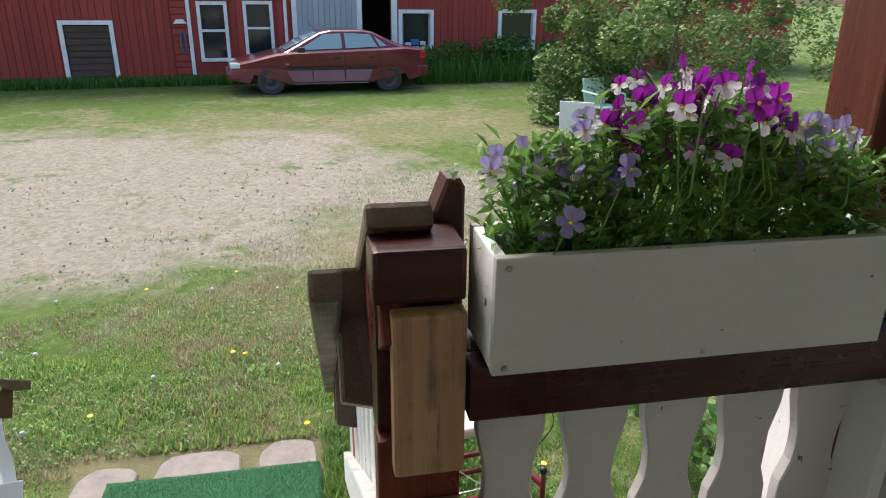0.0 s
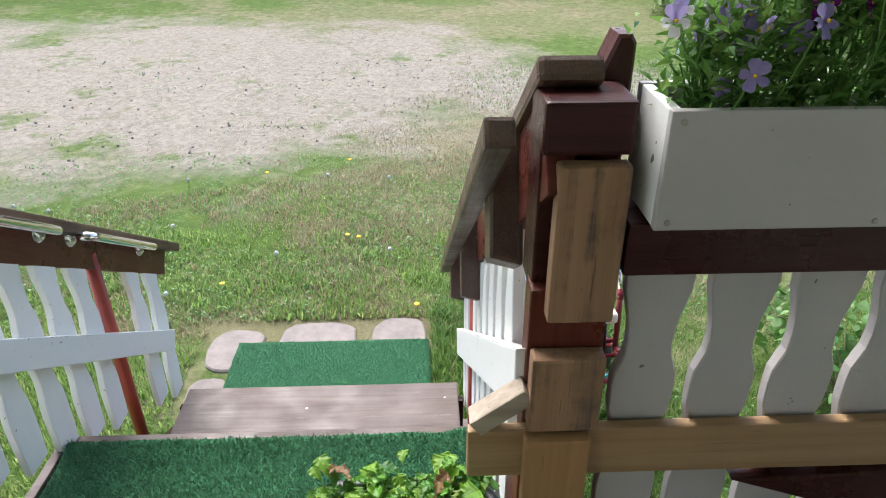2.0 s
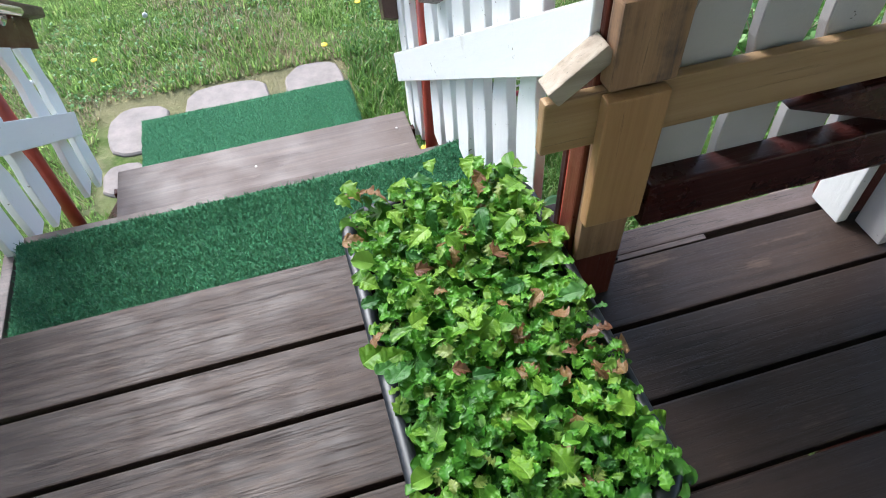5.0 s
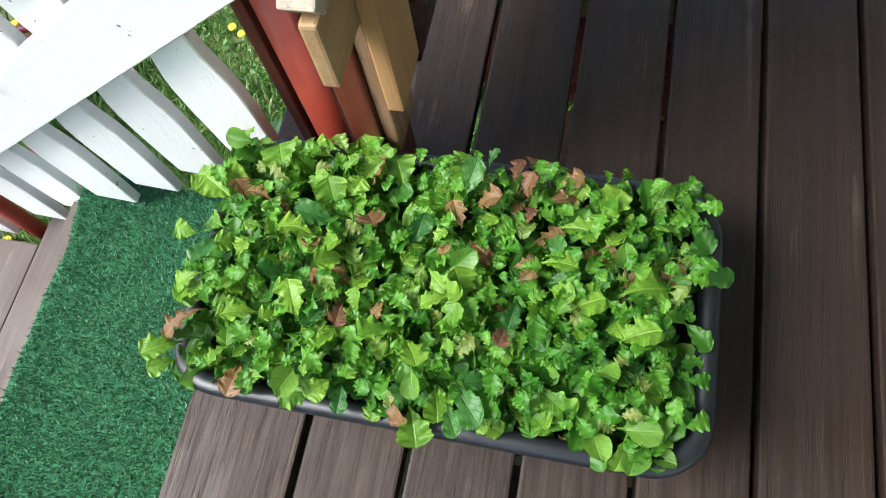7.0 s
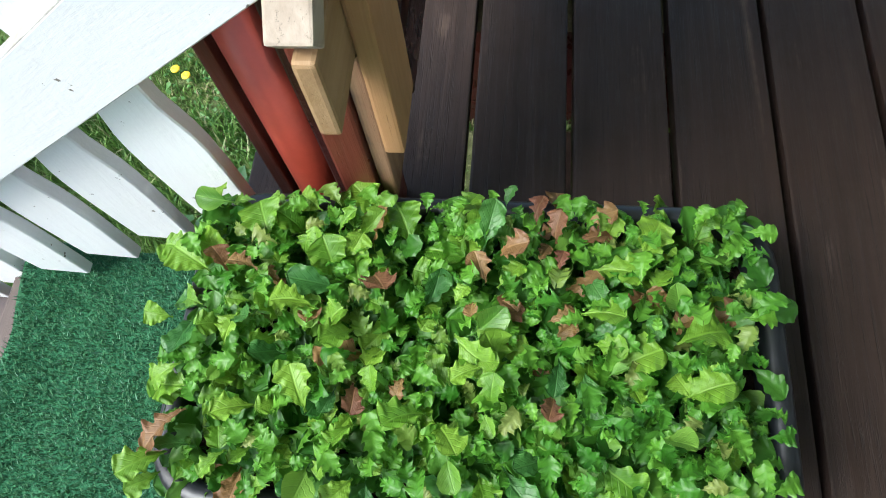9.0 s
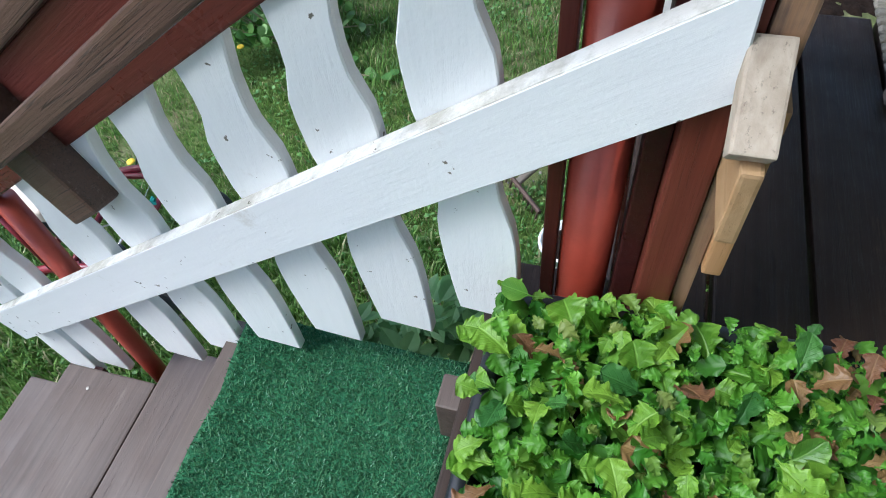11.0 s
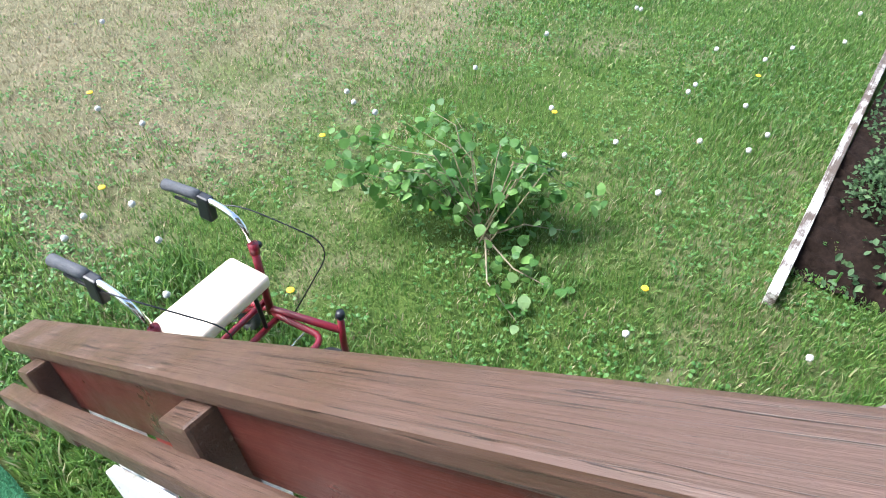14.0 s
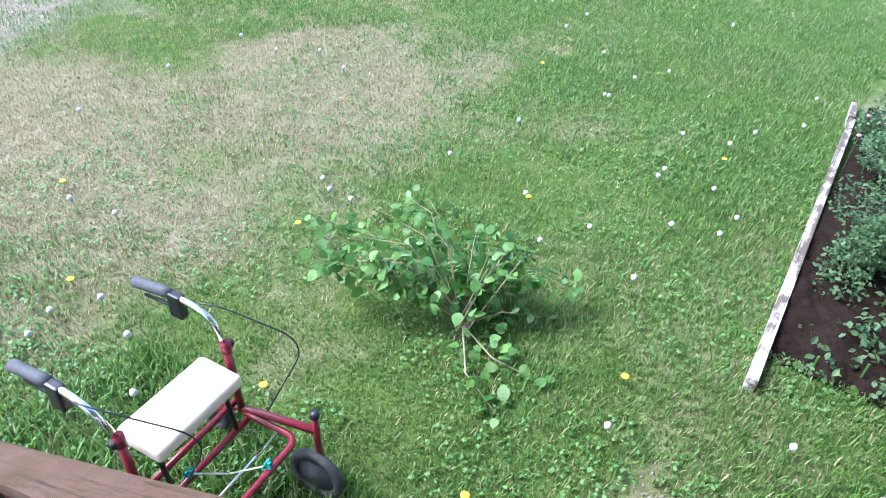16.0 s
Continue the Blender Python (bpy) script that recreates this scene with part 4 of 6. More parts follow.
def build_barn():
    """Barn front lies along local x; wall face at local y = 0, ground at local z = 0."""
    barn = thing("barn", "long falu-red boarded barn with white window trim", "barn")
    barn.matrix_basis = BARN
    H = 4.2
    holes = [(-5.78, -4.78, 0.0, 1.37, "door"), (-2.66, -2.1, 0.56, 1.84, "tall"), (-1.55, -0.98, 0.66, 1.86, "tall"), (1.42, 2.25, 0.0, 2.3, "open"), (2.55, 3.36, 0.8, 1.66, "win"), (5.5, 6.5, 0.75, 1.68, "win"), (9.5, 10.0, 0.7, 1.6, "win")]
    # wall sections between and above the openings
    xs = sorted({-16.0, 16.0} | {h[0] for h in holes} | {h[1] for h in holes})
    bm = bmesh.new()

    def slab(a, c, z0, z1):
        bm2 = block(a, c, 0.0, 0.14, z0, z1, 0)
        me = bpy.data.meshes.new("tmp")
        bm2.to_mesh(me)
        bm2.free()
        bm.from_mesh(me)
        bpy.data.meshes.remove(me)

    for a, c in zip(xs, xs[1:]):
        h = [q for q in holes if q[0] <= a and q[1] >= c]
        if not h:
            slab(a, c, -0.3, H)
        else:
            if h[0][2] > 0:
                slab(a, c, -0.3, h[0][2])
            slab(a, c, h[0][3], H)
    part("wall", bm, REDW, barn)
    # upright boards with covering strips
    r = random.Random(8)
    x = -16.0
    while x < 16:
        w = r.uniform(0.13, 0.19)
        for_h = [q for q in holes if q[0] - 0.11 < x + w / 2 < q[1] + 0.11]
        skip = -3.4 < x < -2.95
        if not skip:
            spans = [(r.uniform(0.0, 0.06), H - 0.2)]
            if for_h:
                q = for_h[0]
                spans = [(q[3] + 0.1, H - 0.2)] + ([(r.uniform(0.0, 0.06), q[2] - 0.1)] if q[2] > 0.3 else [])
            for a, c in spans:
                part("board", block(x, x + w - 0.012, -0.024 - r.uniform(0, 0.008), 0.0, a, c, 0), REDW, barn)
        x += w
    for k in range(13):
        part("log_end", block(-3.36, -2.99, -0.03, 0.0, 0.02 + 0.16 * k, 0.165 + 0.16 * k, 0.01, 1), REDW, barn)
    part("corner_trim", block(-2.99, -2.9, -0.05, 0.0, 0.0, 2.1, 0.003, 1), TRIM, barn)
    part("corner_trim", block(-0.62, -0.54, -0.05, 0.0, 0.3, 2.1, 0.003, 1), TRIM, barn)
    part("eave_trim", block(-2.99, -0.54, -0.055, 0.0, 2.0, 2.1, 0.003, 1), TRIM, barn)
    for a, c, z0, z1, kind in holes:
        t = 0.1 if kind != "tall" else 0.085
        if kind == "open":
            part("doorway_frame", block(a - 0.11, a, -0.05, 0.02, 0, z1, 0.003, 1), TRIM, barn)
            part("doorway_frame", block(c, c + 0.16, -0.05, 0.02, 0, z1, 0.003, 1), TRIM, barn)
            continue
        win = part("door" if kind == "door" else "window", block(a, c, 0.05, 0.07, z0, z1, 0), BROWND if kind == "door" else GLASS, barn, "brown weathered plank door" if kind == "door" else "dark window with white frame")
        for q in ((a - t, a, z0 - (0 if kind == "door" else t), z1 + t), (c, c + t, z0 - (0 if kind == "door" else t), z1 + t)):
            part("frame", block(q[0], q[1], -0.055, 0.03, q[2], q[3], 0.004, 1), TRIM, win)
        part("frame", block(a, c, -0.057, 0.03, z1, z1 + t, 0.004, 1), TRIM, win)
        if kind == "door":
            for k in range(9):
                part("plank", block(a + 0.01, c - 0.01, 0.012, 0.048, z0 + 0.02 + 0.149 * k, z0 + 0.155 + 0.149 * k, 0.006, 1), BROWND, win)
        else:
            part("sill", block(a - t, c + t, -0.085, 0.03, z0 - t, z0, 0.004, 1), TRIM, win)
            if kind == "tall":
                zm = z0 + 0.52 * (z1 - z0)
                part("crossbar", block(a, c, 0.0, 0.045, zm - 0.03, zm + 0.03, 0.003, 1), TRIM, win)
            else:
                part("inner_frame", block(a, a + 0.04, 0.0, 0.045, z0, z1, 0.003, 1), GREYD, win)
                part("inner_frame", block(c - 0.04, c, 0.0, 0.045, z0, z1, 0.003, 1), GREYD, win)
    # sliding door of grey boards
    sd = part("sliding_door", block(-0.3, 1.28, -0.09, -0.06, 0.05, 2.6, 0), GREYD, barn, "blue-grey boarded sliding door")
    for k in range(11):
        part("board", block(-0.3 + 0.144 * k, -0.17 + 0.144 * k, -0.115, -0.09, 0.05, 2.6, 0.003, 1), GREYD, sd)
    for a, c in ((-0.42, -0.3), (1.28, 1.42)):
        part("stile", block(a, c, -0.12, -0.06, 0.05, 2.6, 0.003, 1), TRIM, sd)
    room = part("dark_room", block(0.9, 2.7, 2.6, 2.7, 0, 2.6, 0), DARK, barn)
    part("side_wall", block(0.9, 1.0, 0.14, 2.6, 0, 2.6, 0), DARK, barn)
    part("side_wall", block(2.6, 2.7, 0.14, 2.6, 0, 2.6, 0), DARK, barn)
    part("room_ceiling", block(0.9, 2.7, 0.14, 2.6, 2.6, 2.7, 0), DARK, barn)
    part("gable", block(-16, -15.86, 0.14, 9, -0.3, H, 0), REDW, barn)
    part("gable", block(15.86, 16, 0.14, 9, -0.3, H, 0), REDW, barn)
    part("back_wall", block(-16, 16, 9, 9.14, -0.3, H, 0), REDW, barn)
    part("roof", sloped((0, -0.5, H - 0.15), (0, 4.6, H + 2.2), 33, 0.12, 0), ROOFM, barn)
    part("roof", sloped((0, 9.7, H - 0.15), (0, 4.6, H + 2.2), 33, 0.12, 0), ROOFM, barn)
    part("vent_box", block(5.9, 6.25, -0.08, 0.0, 1.78, 1.98, 0.01, 1), BROWND, barn, "small brown nest box")
    shelf = thing("wall_lamp", "small white shelf lamp on the barn wall", "lamp")
    shelf.matrix_basis = BARN
    part("shade", prism([(-0.16, 0), (0.16, 0), (0.08, 0.1), (-0.08, 0.1)], 0.1, 0.004, Matrix(((1, 0, 0, -3.16), (0, 0, -1, -0.02), (0, 1, 0, 1.4), (0, 0, 0, 1)))), TRIM, shelf)
    hang = thing("rope_coil", "blue rope coil hanging on the log corner", "rope")
    hang.matrix_basis = BARN
    BLUE = plain("blue_rope", (0.05, 0.13, 0.25), 0.8)
    pts = [(-3.13 + 0.06 * math.sin(k), -0.06, 0.95 + 0.26 * math.cos(k)) for k in [0.5 * i for i in range(26)]]
    part("rope", tube(pts, 0.018, 6), BLUE, hang)
    tool = thing("tool_bench", "blue and white clutter on the window ledge", "clutter")
    tool.matrix_basis = BARN
    part("blue_box", block(2.78, 3.0, -0.13, -0.03, 0.84, 0.98, 0.01, 1), plain("blue_plastic", (0.03, 0.16, 0.4), 0.4), tool, "blue box")
    part("white_box", block(2.62, 2.78, -0.12, -0.03, 0.82, 0.9, 0.01, 1), TRIM, tool, "white tray")
    part("white_box", block(3.05, 3.2, -0.12, -0.03, 0.82, 0.93, 0.01, 1), TRIM, tool, "white bottle case")


build_barn()


# ---- parked car ----
def build_car():
    car = thing("car", "dark maroon four-door saloon car parked on the grass", "car")
    PAINT = mat("maroon_car_paint", 0.3, 0.1, 0.5)
    pv = coords(PAINT)
    base(PAINT, ramp(PAINT, noise_of(PAINT, pv, 3, 5), (0.3, (0.13, 0.009, 0.024)), (0.7, (0.17, 0.013, 0.032))))
    PAINT.node_tree.nodes["Principled BSDF"].inputs["Coat Weight"].default_value = 0.6
    CARG = mat("car_glass", 0.05, 0, 0.8)
    CARG.node_tree.nodes["Principled BSDF"].inputs["Base Color"].default_value = (0.26, 0.37, 0.43, 1)
    LAMP = plain("headlamp_glass", (0.75, 0.77, 0.78), 0.15)
    REDL = plain("tail_lamp", (0.45, 0.02, 0.02), 0.25)
    AMBER = plain("indicator_lamp", (0.6, 0.2, 0.04), 0.3)
    TRIMB = plain("black_trim", (0.02, 0.02, 0.02), 0.6)
    # front at -x; length 4.48, wheelbase 2.7
    body = [(-2.2, 0.36), (-2.24, 0.5), (-2.2, 0.62), (-2.02, 0.72), (-1.2, 0.9), (-0.9, 0.93), (1.35, 1.0), (1.75, 1.02), (2.16, 0.98), (2.24, 0.85), (2.26, 0.55), (2.2, 0.36), (1.86, 0.28), (1.7, 0.55), (1.48, 0.66), (1.22, 0.66), (1.0, 0.55), (0.86, 0.24), (-0.86, 0.24), (-1.02, 0.55), (-1.22, 0.66), (-1.48, 0.66), (-1.7, 0.55), (-1.84, 0.28)]

    def shell(outline, half, taper, w):
        b = bmesh.new()
        n = len(outline)
        stations = [(-1, 0.0), (-0.93, 1.0), (0.93, 1.0), (1, 0.0)]
        rows = []
        for s, full in stations:
            row = []
            for x, z in outline:
                k = 1 - taper * max(0, z - 0.9)
                ins = 0.0 if full else w
                row.append(b.verts.new((x * (1 - ins * 0.02), s * half * k * (1 - 0.06 * abs(x / 2.26) ** 4), z - (ins * 0.04 if z > 0.6 else 0))))
            rows.append(row)
        for a, c in zip(rows, rows[1:]):
            for i in range(n):
                j = (i + 1) % n
                b.faces.new((a[i], a[j], c[j], c[i]))
        for row in (rows[0], rows[-1]):
            b.faces.new(row)
        bmesh.ops.triangulate(b, faces=[f for f in b.faces if len(f.verts) > 4])
        bmesh.ops.recalc_face_normals(b, faces=b.faces)
        return b

    part("body", shell(body, 0.87, 0.0, 1.0), PAINT, car)
    cab = [(-1.02, 0.92), (-0.2, 1.34), (0.05, 1.385), (0.75, 1.385), (1.0, 1.35), (1.72, 1.01), (1.3, 0.98), (-0.9, 0.92)]
    part("cabin", shell(cab, 0.80, 0.42, 0.6), PAINT, car)
    for s in (-1, 1):
        y = lambda z: s * (0.80 * (1 - 0.42 * (z - 0.9)) + 0.012)
        for name, pts in (("front_window", [(-0.72, 0.97), (0.28, 1.0), (0.26, 1.32), (-0.12, 1.31)]), ("rear_window", [(0.36, 1.0), (1.1, 1.03), (0.94, 1.3), (0.34, 1.33)]), ("quarter_light", [(1.16, 1.03), (1.32, 1.05), (1.04, 1.25)])):
            b = bmesh.new()
            b.faces.new([b.verts.new((x, y(z), z)) for x, z in pts])
            r = bmesh.ops.extrude_face_region(b, geom=list(b.faces))
            for v in r["geom"]:
                if isinstance(v, bmesh.types.BMVert):
                    v.co.y += s * 0.006
            bmesh.ops.recalc_face_normals(b, faces=b.faces)
            part(name, b, CARG, car)
        part("side_strip", block(-1.0, 1.05, s * 0.875 - 0.012, s * 0.875 + 0.012, 0.55, 0.6, 0.006, 1), TRIMB, car, "black rubbing strip")
        part("sill_strip", block(-0.9, 0.9, s * 0.86 - 0.01, s * 0.86 + 0.01, 0.26, 0.29, 0.004, 1), TRIMB, car)
        for x in (-0.42, 0.32, 1.14):
            part("door_seam", block(x - 0.006, x + 0.006, s * 0.871 - 0.004, s * 0.871 + 0.003, 0.32, 0.93, 0), TRIMB, car)
        for x in (0.14, 0.95):
            part("door_handle", block(x - 0.07, x + 0.07, s * 0.88 - 0.012, s * 0.88 + 0.012, 0.79, 0.825, 0.008, 1), TRIMB, car)
        part("mirror", block(-0.74, -0.58, s * 0.93 - 0.07, s * 0.93 + 0.07, 0.93, 1.04, 0.03, 2), TRIMB, car)
        part("headlamp", block(-2.2, -1.98, s * 0.66 - 0.18, s * 0.66 + 0.195, 0.6, 0.71, 0.03, 2), LAMP, car)
        part("indicator", block(-1.02, -0.94, s * 0.874 - 0.01, s * 0.874 + 0.008, 0.66, 0.7, 0.004, 1), AMBER, car)
        part("tail_lamp", block(2.1, 2.255, s * 0.68 - 0.15, s * 0.68 + 0.17, 0.76, 0.92, 0.02, 2), REDL, car)
        for x in (-1.35, 1.35):
            M = Matrix.Translation((x, s * 0.76, 0.305)) @ pose(0, 0, 0, 90 * -s, 0, 0)
            wheel = part("wheel", lathe([(0.2, -0.09), (0.29, -0.09), (0.305, -0.06), (0.305, 0.06), (0.29, 0.09), (0.215, 0.1), (0.2, 0.085)], 28, M), RUBBER, car, "", True)
            part("rim", lathe([(0, 0.06), (0.05, 0.075), (0.07, 0.05), (0.15, 0.05), (0.17, 0.085), (0.205, 0.09), (0.21, 0.07)], 24, M), plain("dark_steel_rim", (0.06, 0.06, 0.065), 0.5, 0.5), wheel, "dark steel rim", True)
    for pts in ([(-0.98, 0.96), (-0.23, 1.33)], [(1.66, 1.05), (1.03, 1.34)]):
        (xa, za), (xb, zb) = pts
        b = bmesh.new()
        f = [b.verts.new(q) for q in ((xa, -0.68, za + 0.012), (xa, 0.68, za + 0.012), (xb, 0.58, zb + 0.012), (xb, -0.58, zb + 0.012))]
        b.faces.new(f)
        part("screen", b, CARG, car)
    part("front_bumper", block(-2.27, -2.0, -0.84, 0.84, 0.36, 0.52, 0.04, 3), PAINT, car)
    part("rear_bumper", block(2.05, 2.3, -0.84, 0.84, 0.38, 0.6, 0.04, 3), PAINT, car)
    part("aerial", tube([(-0.15, 0.3, 1.36), (-0.3, 0.3, 1.5)], 0.006, 5), TRIMB, car)
    car.matrix_basis = Matrix.Translation((0.35, 16.0, ground_z(0.35, 15.9) - 0.03)) @ pose(0, 0, 0, 0, 0, 7.5)


build_car()


# ---- bushes, tall grass ----
def leaf_cloud(centres, n, size, seed, material, name, parent, squash=1.0):
    r = random.Random(seed)
    vs, fs = [], []
    for _ in range(n):
        c, rad = r.choice(centres)
        d = Vector((r.gauss(0, 1), r.gauss(0, 1), r.gauss(0, 1))).normalized() * rad * r.uniform(0.55, 1.05)
        q = Vector(c) + Vector((d.x, d.y, d.z * squash))
        s = size * r.uniform(0.6, 1.3)
        e = Euler((r.uniform(-0.9, 0.9), r.uniform(-0.9, 0.9), r.uniform(0, 6.28))).to_matrix()
        o = len(vs)
        for p in ((0, -0.5, 0), (0.32, -0.1, 0.06), (0.25, 0.25, 0.04), (0, 0.55, -0.05), (-0.25, 0.25, 0.04), (-0.32, -0.1, 0.06)):
            vs.append(tuple(q + e @ (Vector(p) * s)))
        fs += [(o, o + 1, o + 2, o + 3), (o, o + 3, o + 4, o + 5)]
    return part(name, soup(name, vs, fs, material), material, parent)


def build_bush():
    BARK = plain("grey_bark", (0.16, 0.13, 0.10), 0.9, 0, 0.3, 30, 0.6)
    bush = thing("lilac_bush", "large grey-green leafy bush with bare limbs below", "bush")
    r = random.Random(21)
    cs = []
    bx, by = 6.6, 11.2
    for k in range(60):
        a, d = r.uniform(0, 6.28), r.uniform(0.1, 2.9)
        x, y = bx + d * math.cos(a) * 1.15, by + d * math.sin(a) * 0.8
        z = GROUND + 0.25 + r.uniform(0.1, 3.1) * (1 - 0.1 * d)
        cs.append(((x, y, z), r.uniform(0.3, 0.55)))
    for k in range(14):
        cs.append(((bx - r.uniform(0.8, 2.4), by + r.uniform(-0.6, 0.6), GROUND + r.uniform(0.5, 1.9)), r.uniform(0.25, 0.45)))
    leaf_cloud(cs, 34000, 0.085, 4, BUSHL, "crown", bush)
    for k in range(9):
        a = r.uniform(0, 6.28)
        c = cs[r.randrange(len(cs))][0]
        p0 = Vector((bx + 0.25 * math.cos(a), by + 0.25 * math.sin(a), GROUND))
        p2 = Vector(c)
        mid = (p0 + p2) / 2 + Vector((r.uniform(-0.2, 0.2), r.uniform(-0.2, 0.2), 0.2))
        part("limb", tube([p0, (p0 + mid) / 2 + Vector((0.05, 0, 0)), mid, p2], 0.035, 6, False, [1, 0.8, 0.55, 0.2]), BARK, bush)
    far = thing("hedge_bush", "dense green shrub beside the barn", "bush")
    cs = [((x, 17.3 + 0.14 * x + r.uniform(-0.3, 0.3), -0.8 + r.uniform(0.2, 0.75)), r.uniform(0.3, 0.5)) for x in [2.6 + 0.24 * i for i in range(30)]]
    leaf_cloud(cs, 9000, 0.1, 7, TALLG, "crown", far)


def grass_patch(name, label, n, place, height, seed, material, width=0.004):
    """Many bent blades on the ground; place(r) gives x, y and a height factor or None."""
    r = random.Random(seed)
    vs, fs = [], []
    while n > 0:
        q = place(r)
        n -= 1
        if q is None:
            continue
        x, y, k = q
        h = height * k * r.uniform(0.5, 1.25)
        a = r.uniform(0, 6.28)
        lean = r.uniform(0.1, 0.9) * h
        dx, dy = math.cos(a), math.sin(a)
        w = width * r.uniform(0.7, 1.4)
        z = ground_z(x, y) - 0.004
        o = len(vs)
        vs += [(x - dy * w, y + dx * w, z), (x + dy * w, y - dx * w, z), (x + dx * lean * 0.4 + dy * w * 0.7, y + dy * lean * 0.4 - dx * w * 0.7, z + h * 0.65), (x + dx * lean * 0.4 - dy * w * 0.7, y + dy * lean * 0.4 + dx * w * 0.7, z + h * 0.65), (x + dx * lean, y + dy * lean, z + h)]
        fs += [(o, o + 1, o + 2, o + 3), (o + 3, o + 2, o + 4)]
    ob = new(name, soup(name, vs, fs, material))
    return tagged(ob, label, "grass", kind="stuff")


build_bush()


# ---- pansies ----
def petal_fan(petals, seed):
    """Petals as curved fans round the centre, in the xz plane, facing -y."""
    r = random.Random(seed)
    vs, fs = [], []
    for ang, L, W in petals:
        n, k = 5, 5
        o = len(vs)
        for i in range(n + 1):
            t = i / n
            w = W * (0.25 + 0.75 * t) * math.sqrt(max(0.03, 1 - max(0, (t - 0.55) / 0.5) ** 2))
            for j in range(k):
                s = 2 * j / (k - 1) - 1
                x, z = s * w / 2, L * t
                y = -0.003 * t + 0.0022 * t * abs(s) + 0.0009 * math.sin(5 * s + 9 * t + r.random())
                c, sn = math.cos(ang), math.sin(ang)
                vs.append((x * c + z * sn, y, z * c - x * sn))
        for i in range(n):
            for j in range(k - 1):
                a = o + i * k + j
                fs.append((a, a + 1, a + k + 1, a + k))
    return vs, fs


def petal_mat(name, a, c):
    return leafy(name, a, c, 0.55, 90, False, None, 0.3)


PURPLE = petal_mat("magenta_petal", (0.16, 0.006, 0.20), (0.34, 0.02, 0.38))
LILAC = petal_mat("lilac_petal", (0.24, 0.17, 0.55), (0.42, 0.36, 0.72))
PALE = petal_mat("pale_petal", (0.72, 0.62, 0.78), (0.85, 0.82, 0.9))
YEL = plain("yellow_flower", (0.75, 0.5, 0.02), 0.6)


def build_pansies():
    up = [(-0.45, 0.0135, 0.014), (0.45, 0.0135, 0.014)]
    low = [(-1.75, 0.012, 0.011), (1.75, 0.012, 0.011), (math.pi, 0.0125, 0.015)]
    ups = {n: soup("upper_petals", *petal_fan(up, 3), m, True) for n, m in (("p", PURPLE), ("l", LILAC))}
    lows = {n: soup("lower_petals", *petal_fan(low, 4), m, True) for n, m in (("p", PURPLE), ("l", LILAC), ("w", PALE))}
    eye = mesh_of("eye", lathe([(0, 0.0), (0.0018, 0.0), (0.0012, 0.0015), (0, 0.002)], 7, pose(0, -0.0025, 0, 90, 0, 0)), YEL)
    r = random.Random(17)
    for k in range(9):
        x = 0.222 + 0.049 * k
        kind = "l" if k < 2 or k > 6 else "p"
        label = "purple and white pansy plant in bloom" if kind == "p" else "lilac-blue pansy plant in bloom"
        pl = thing("pansy_plant", label, "flower", group="pansies in the box")
        vs, fs, sv, sf = [], [], [], []
        peak = 1.05 + 0.085 * math.exp(-((x - 0.40) / 0.17) ** 2)
        for _ in range(13 if kind == "p" else 11):
            fx, fy = x + r.gauss(0, 0.024), -0.06 + r.gauss(0, 0.028)
            fz = peak + r.triangular(-0.085, 0.022, 0.0)
            if k == 0:
                fx += r.uniform(0, 0.012)
                fz -= r.uniform(0, 0.04)
            if k == 8:
                fz -= r.uniform(0.0, 0.03)
            ob = new("flower", ups[kind])
            ob.parent = pl
            sc = r.uniform(0.85, 1.45)
            ob.matrix_basis = Matrix.LocRotScale((fx, fy, fz), Euler((r.uniform(-0.5, 0.35), r.uniform(-0.35, 0.35), r.uniform(-1.0, 1.0))), (sc,) * 3)
            lo = new("lower_petals", lows["w" if r.random() < 0.62 else kind])
            lo.parent = ob
            ey = new("eye", eye)
            ey.parent = ob
            st = tube([(x + r.gauss(0, 0.01), -0.06, 0.94), ((x + fx) / 2 + r.gauss(0, 0.008), fy - 0.005, (0.94 + fz) / 2), (fx, fy + 0.004, fz - 0.004), (fx, fy + 0.001, fz)], 0.0011, 5)
            part("stem", st, PANSYL, pl)
        for _ in range(340):
            t = r.random() ** 0.8
            px, py = x + r.gauss(0, 0.022 + 0.012 * t), -0.062 + r.gauss(0, 0.024)
            py = min(max(py, -0.1), 0.0)
            pz = 0.945 + t * (peak - 0.965)
            e = Euler((r.uniform(-0.2, 1.2), r.uniform(-0.6, 0.6), r.uniform(0, 6.28))).to_matrix()
            L, W = r.uniform(0.014, 0.034), r.uniform(0.0025, 0.007)
            o = len(vs)
            for q in ((0, 0, 0), (W, L * 0.45, 0.002), (0, L, -0.003), (-W, L * 0.45, 0.002)):
                vs.append(tuple(Vector((px, py, pz)) + e @ Vector(q)))
            fs.append((o, o + 1, o + 2, o + 3))
        tagged(part("foliage", soup("foliage", vs, fs, PANSYL), PANSYL, pl), kind="stuff")
        for _ in range(16):
            a = r.uniform(0, 6.28)
            q = (x + r.gauss(0, 0.03), -0.06 + r.gauss(0, 0.03), 0.95 + r.uniform(0.04, peak - 0.97))
            part("stem", tube([(x + 0.012 * math.cos(a), -0.06 + 0.02 * math.sin(a), 0.94), ((x + q[0]) / 2, -0.06, (0.94 + q[2]) / 2 + 0.005), q], 0.0012, 4), PANSYL, pl)


build_pansies()


# ---- stepping stones, garden bed, sapling, tools ----
STONE = plain("pale_flagstone", (0.2, 0.172, 0.155), 0.9, 0, 0.22, 12, 0.6, vary=0.08)


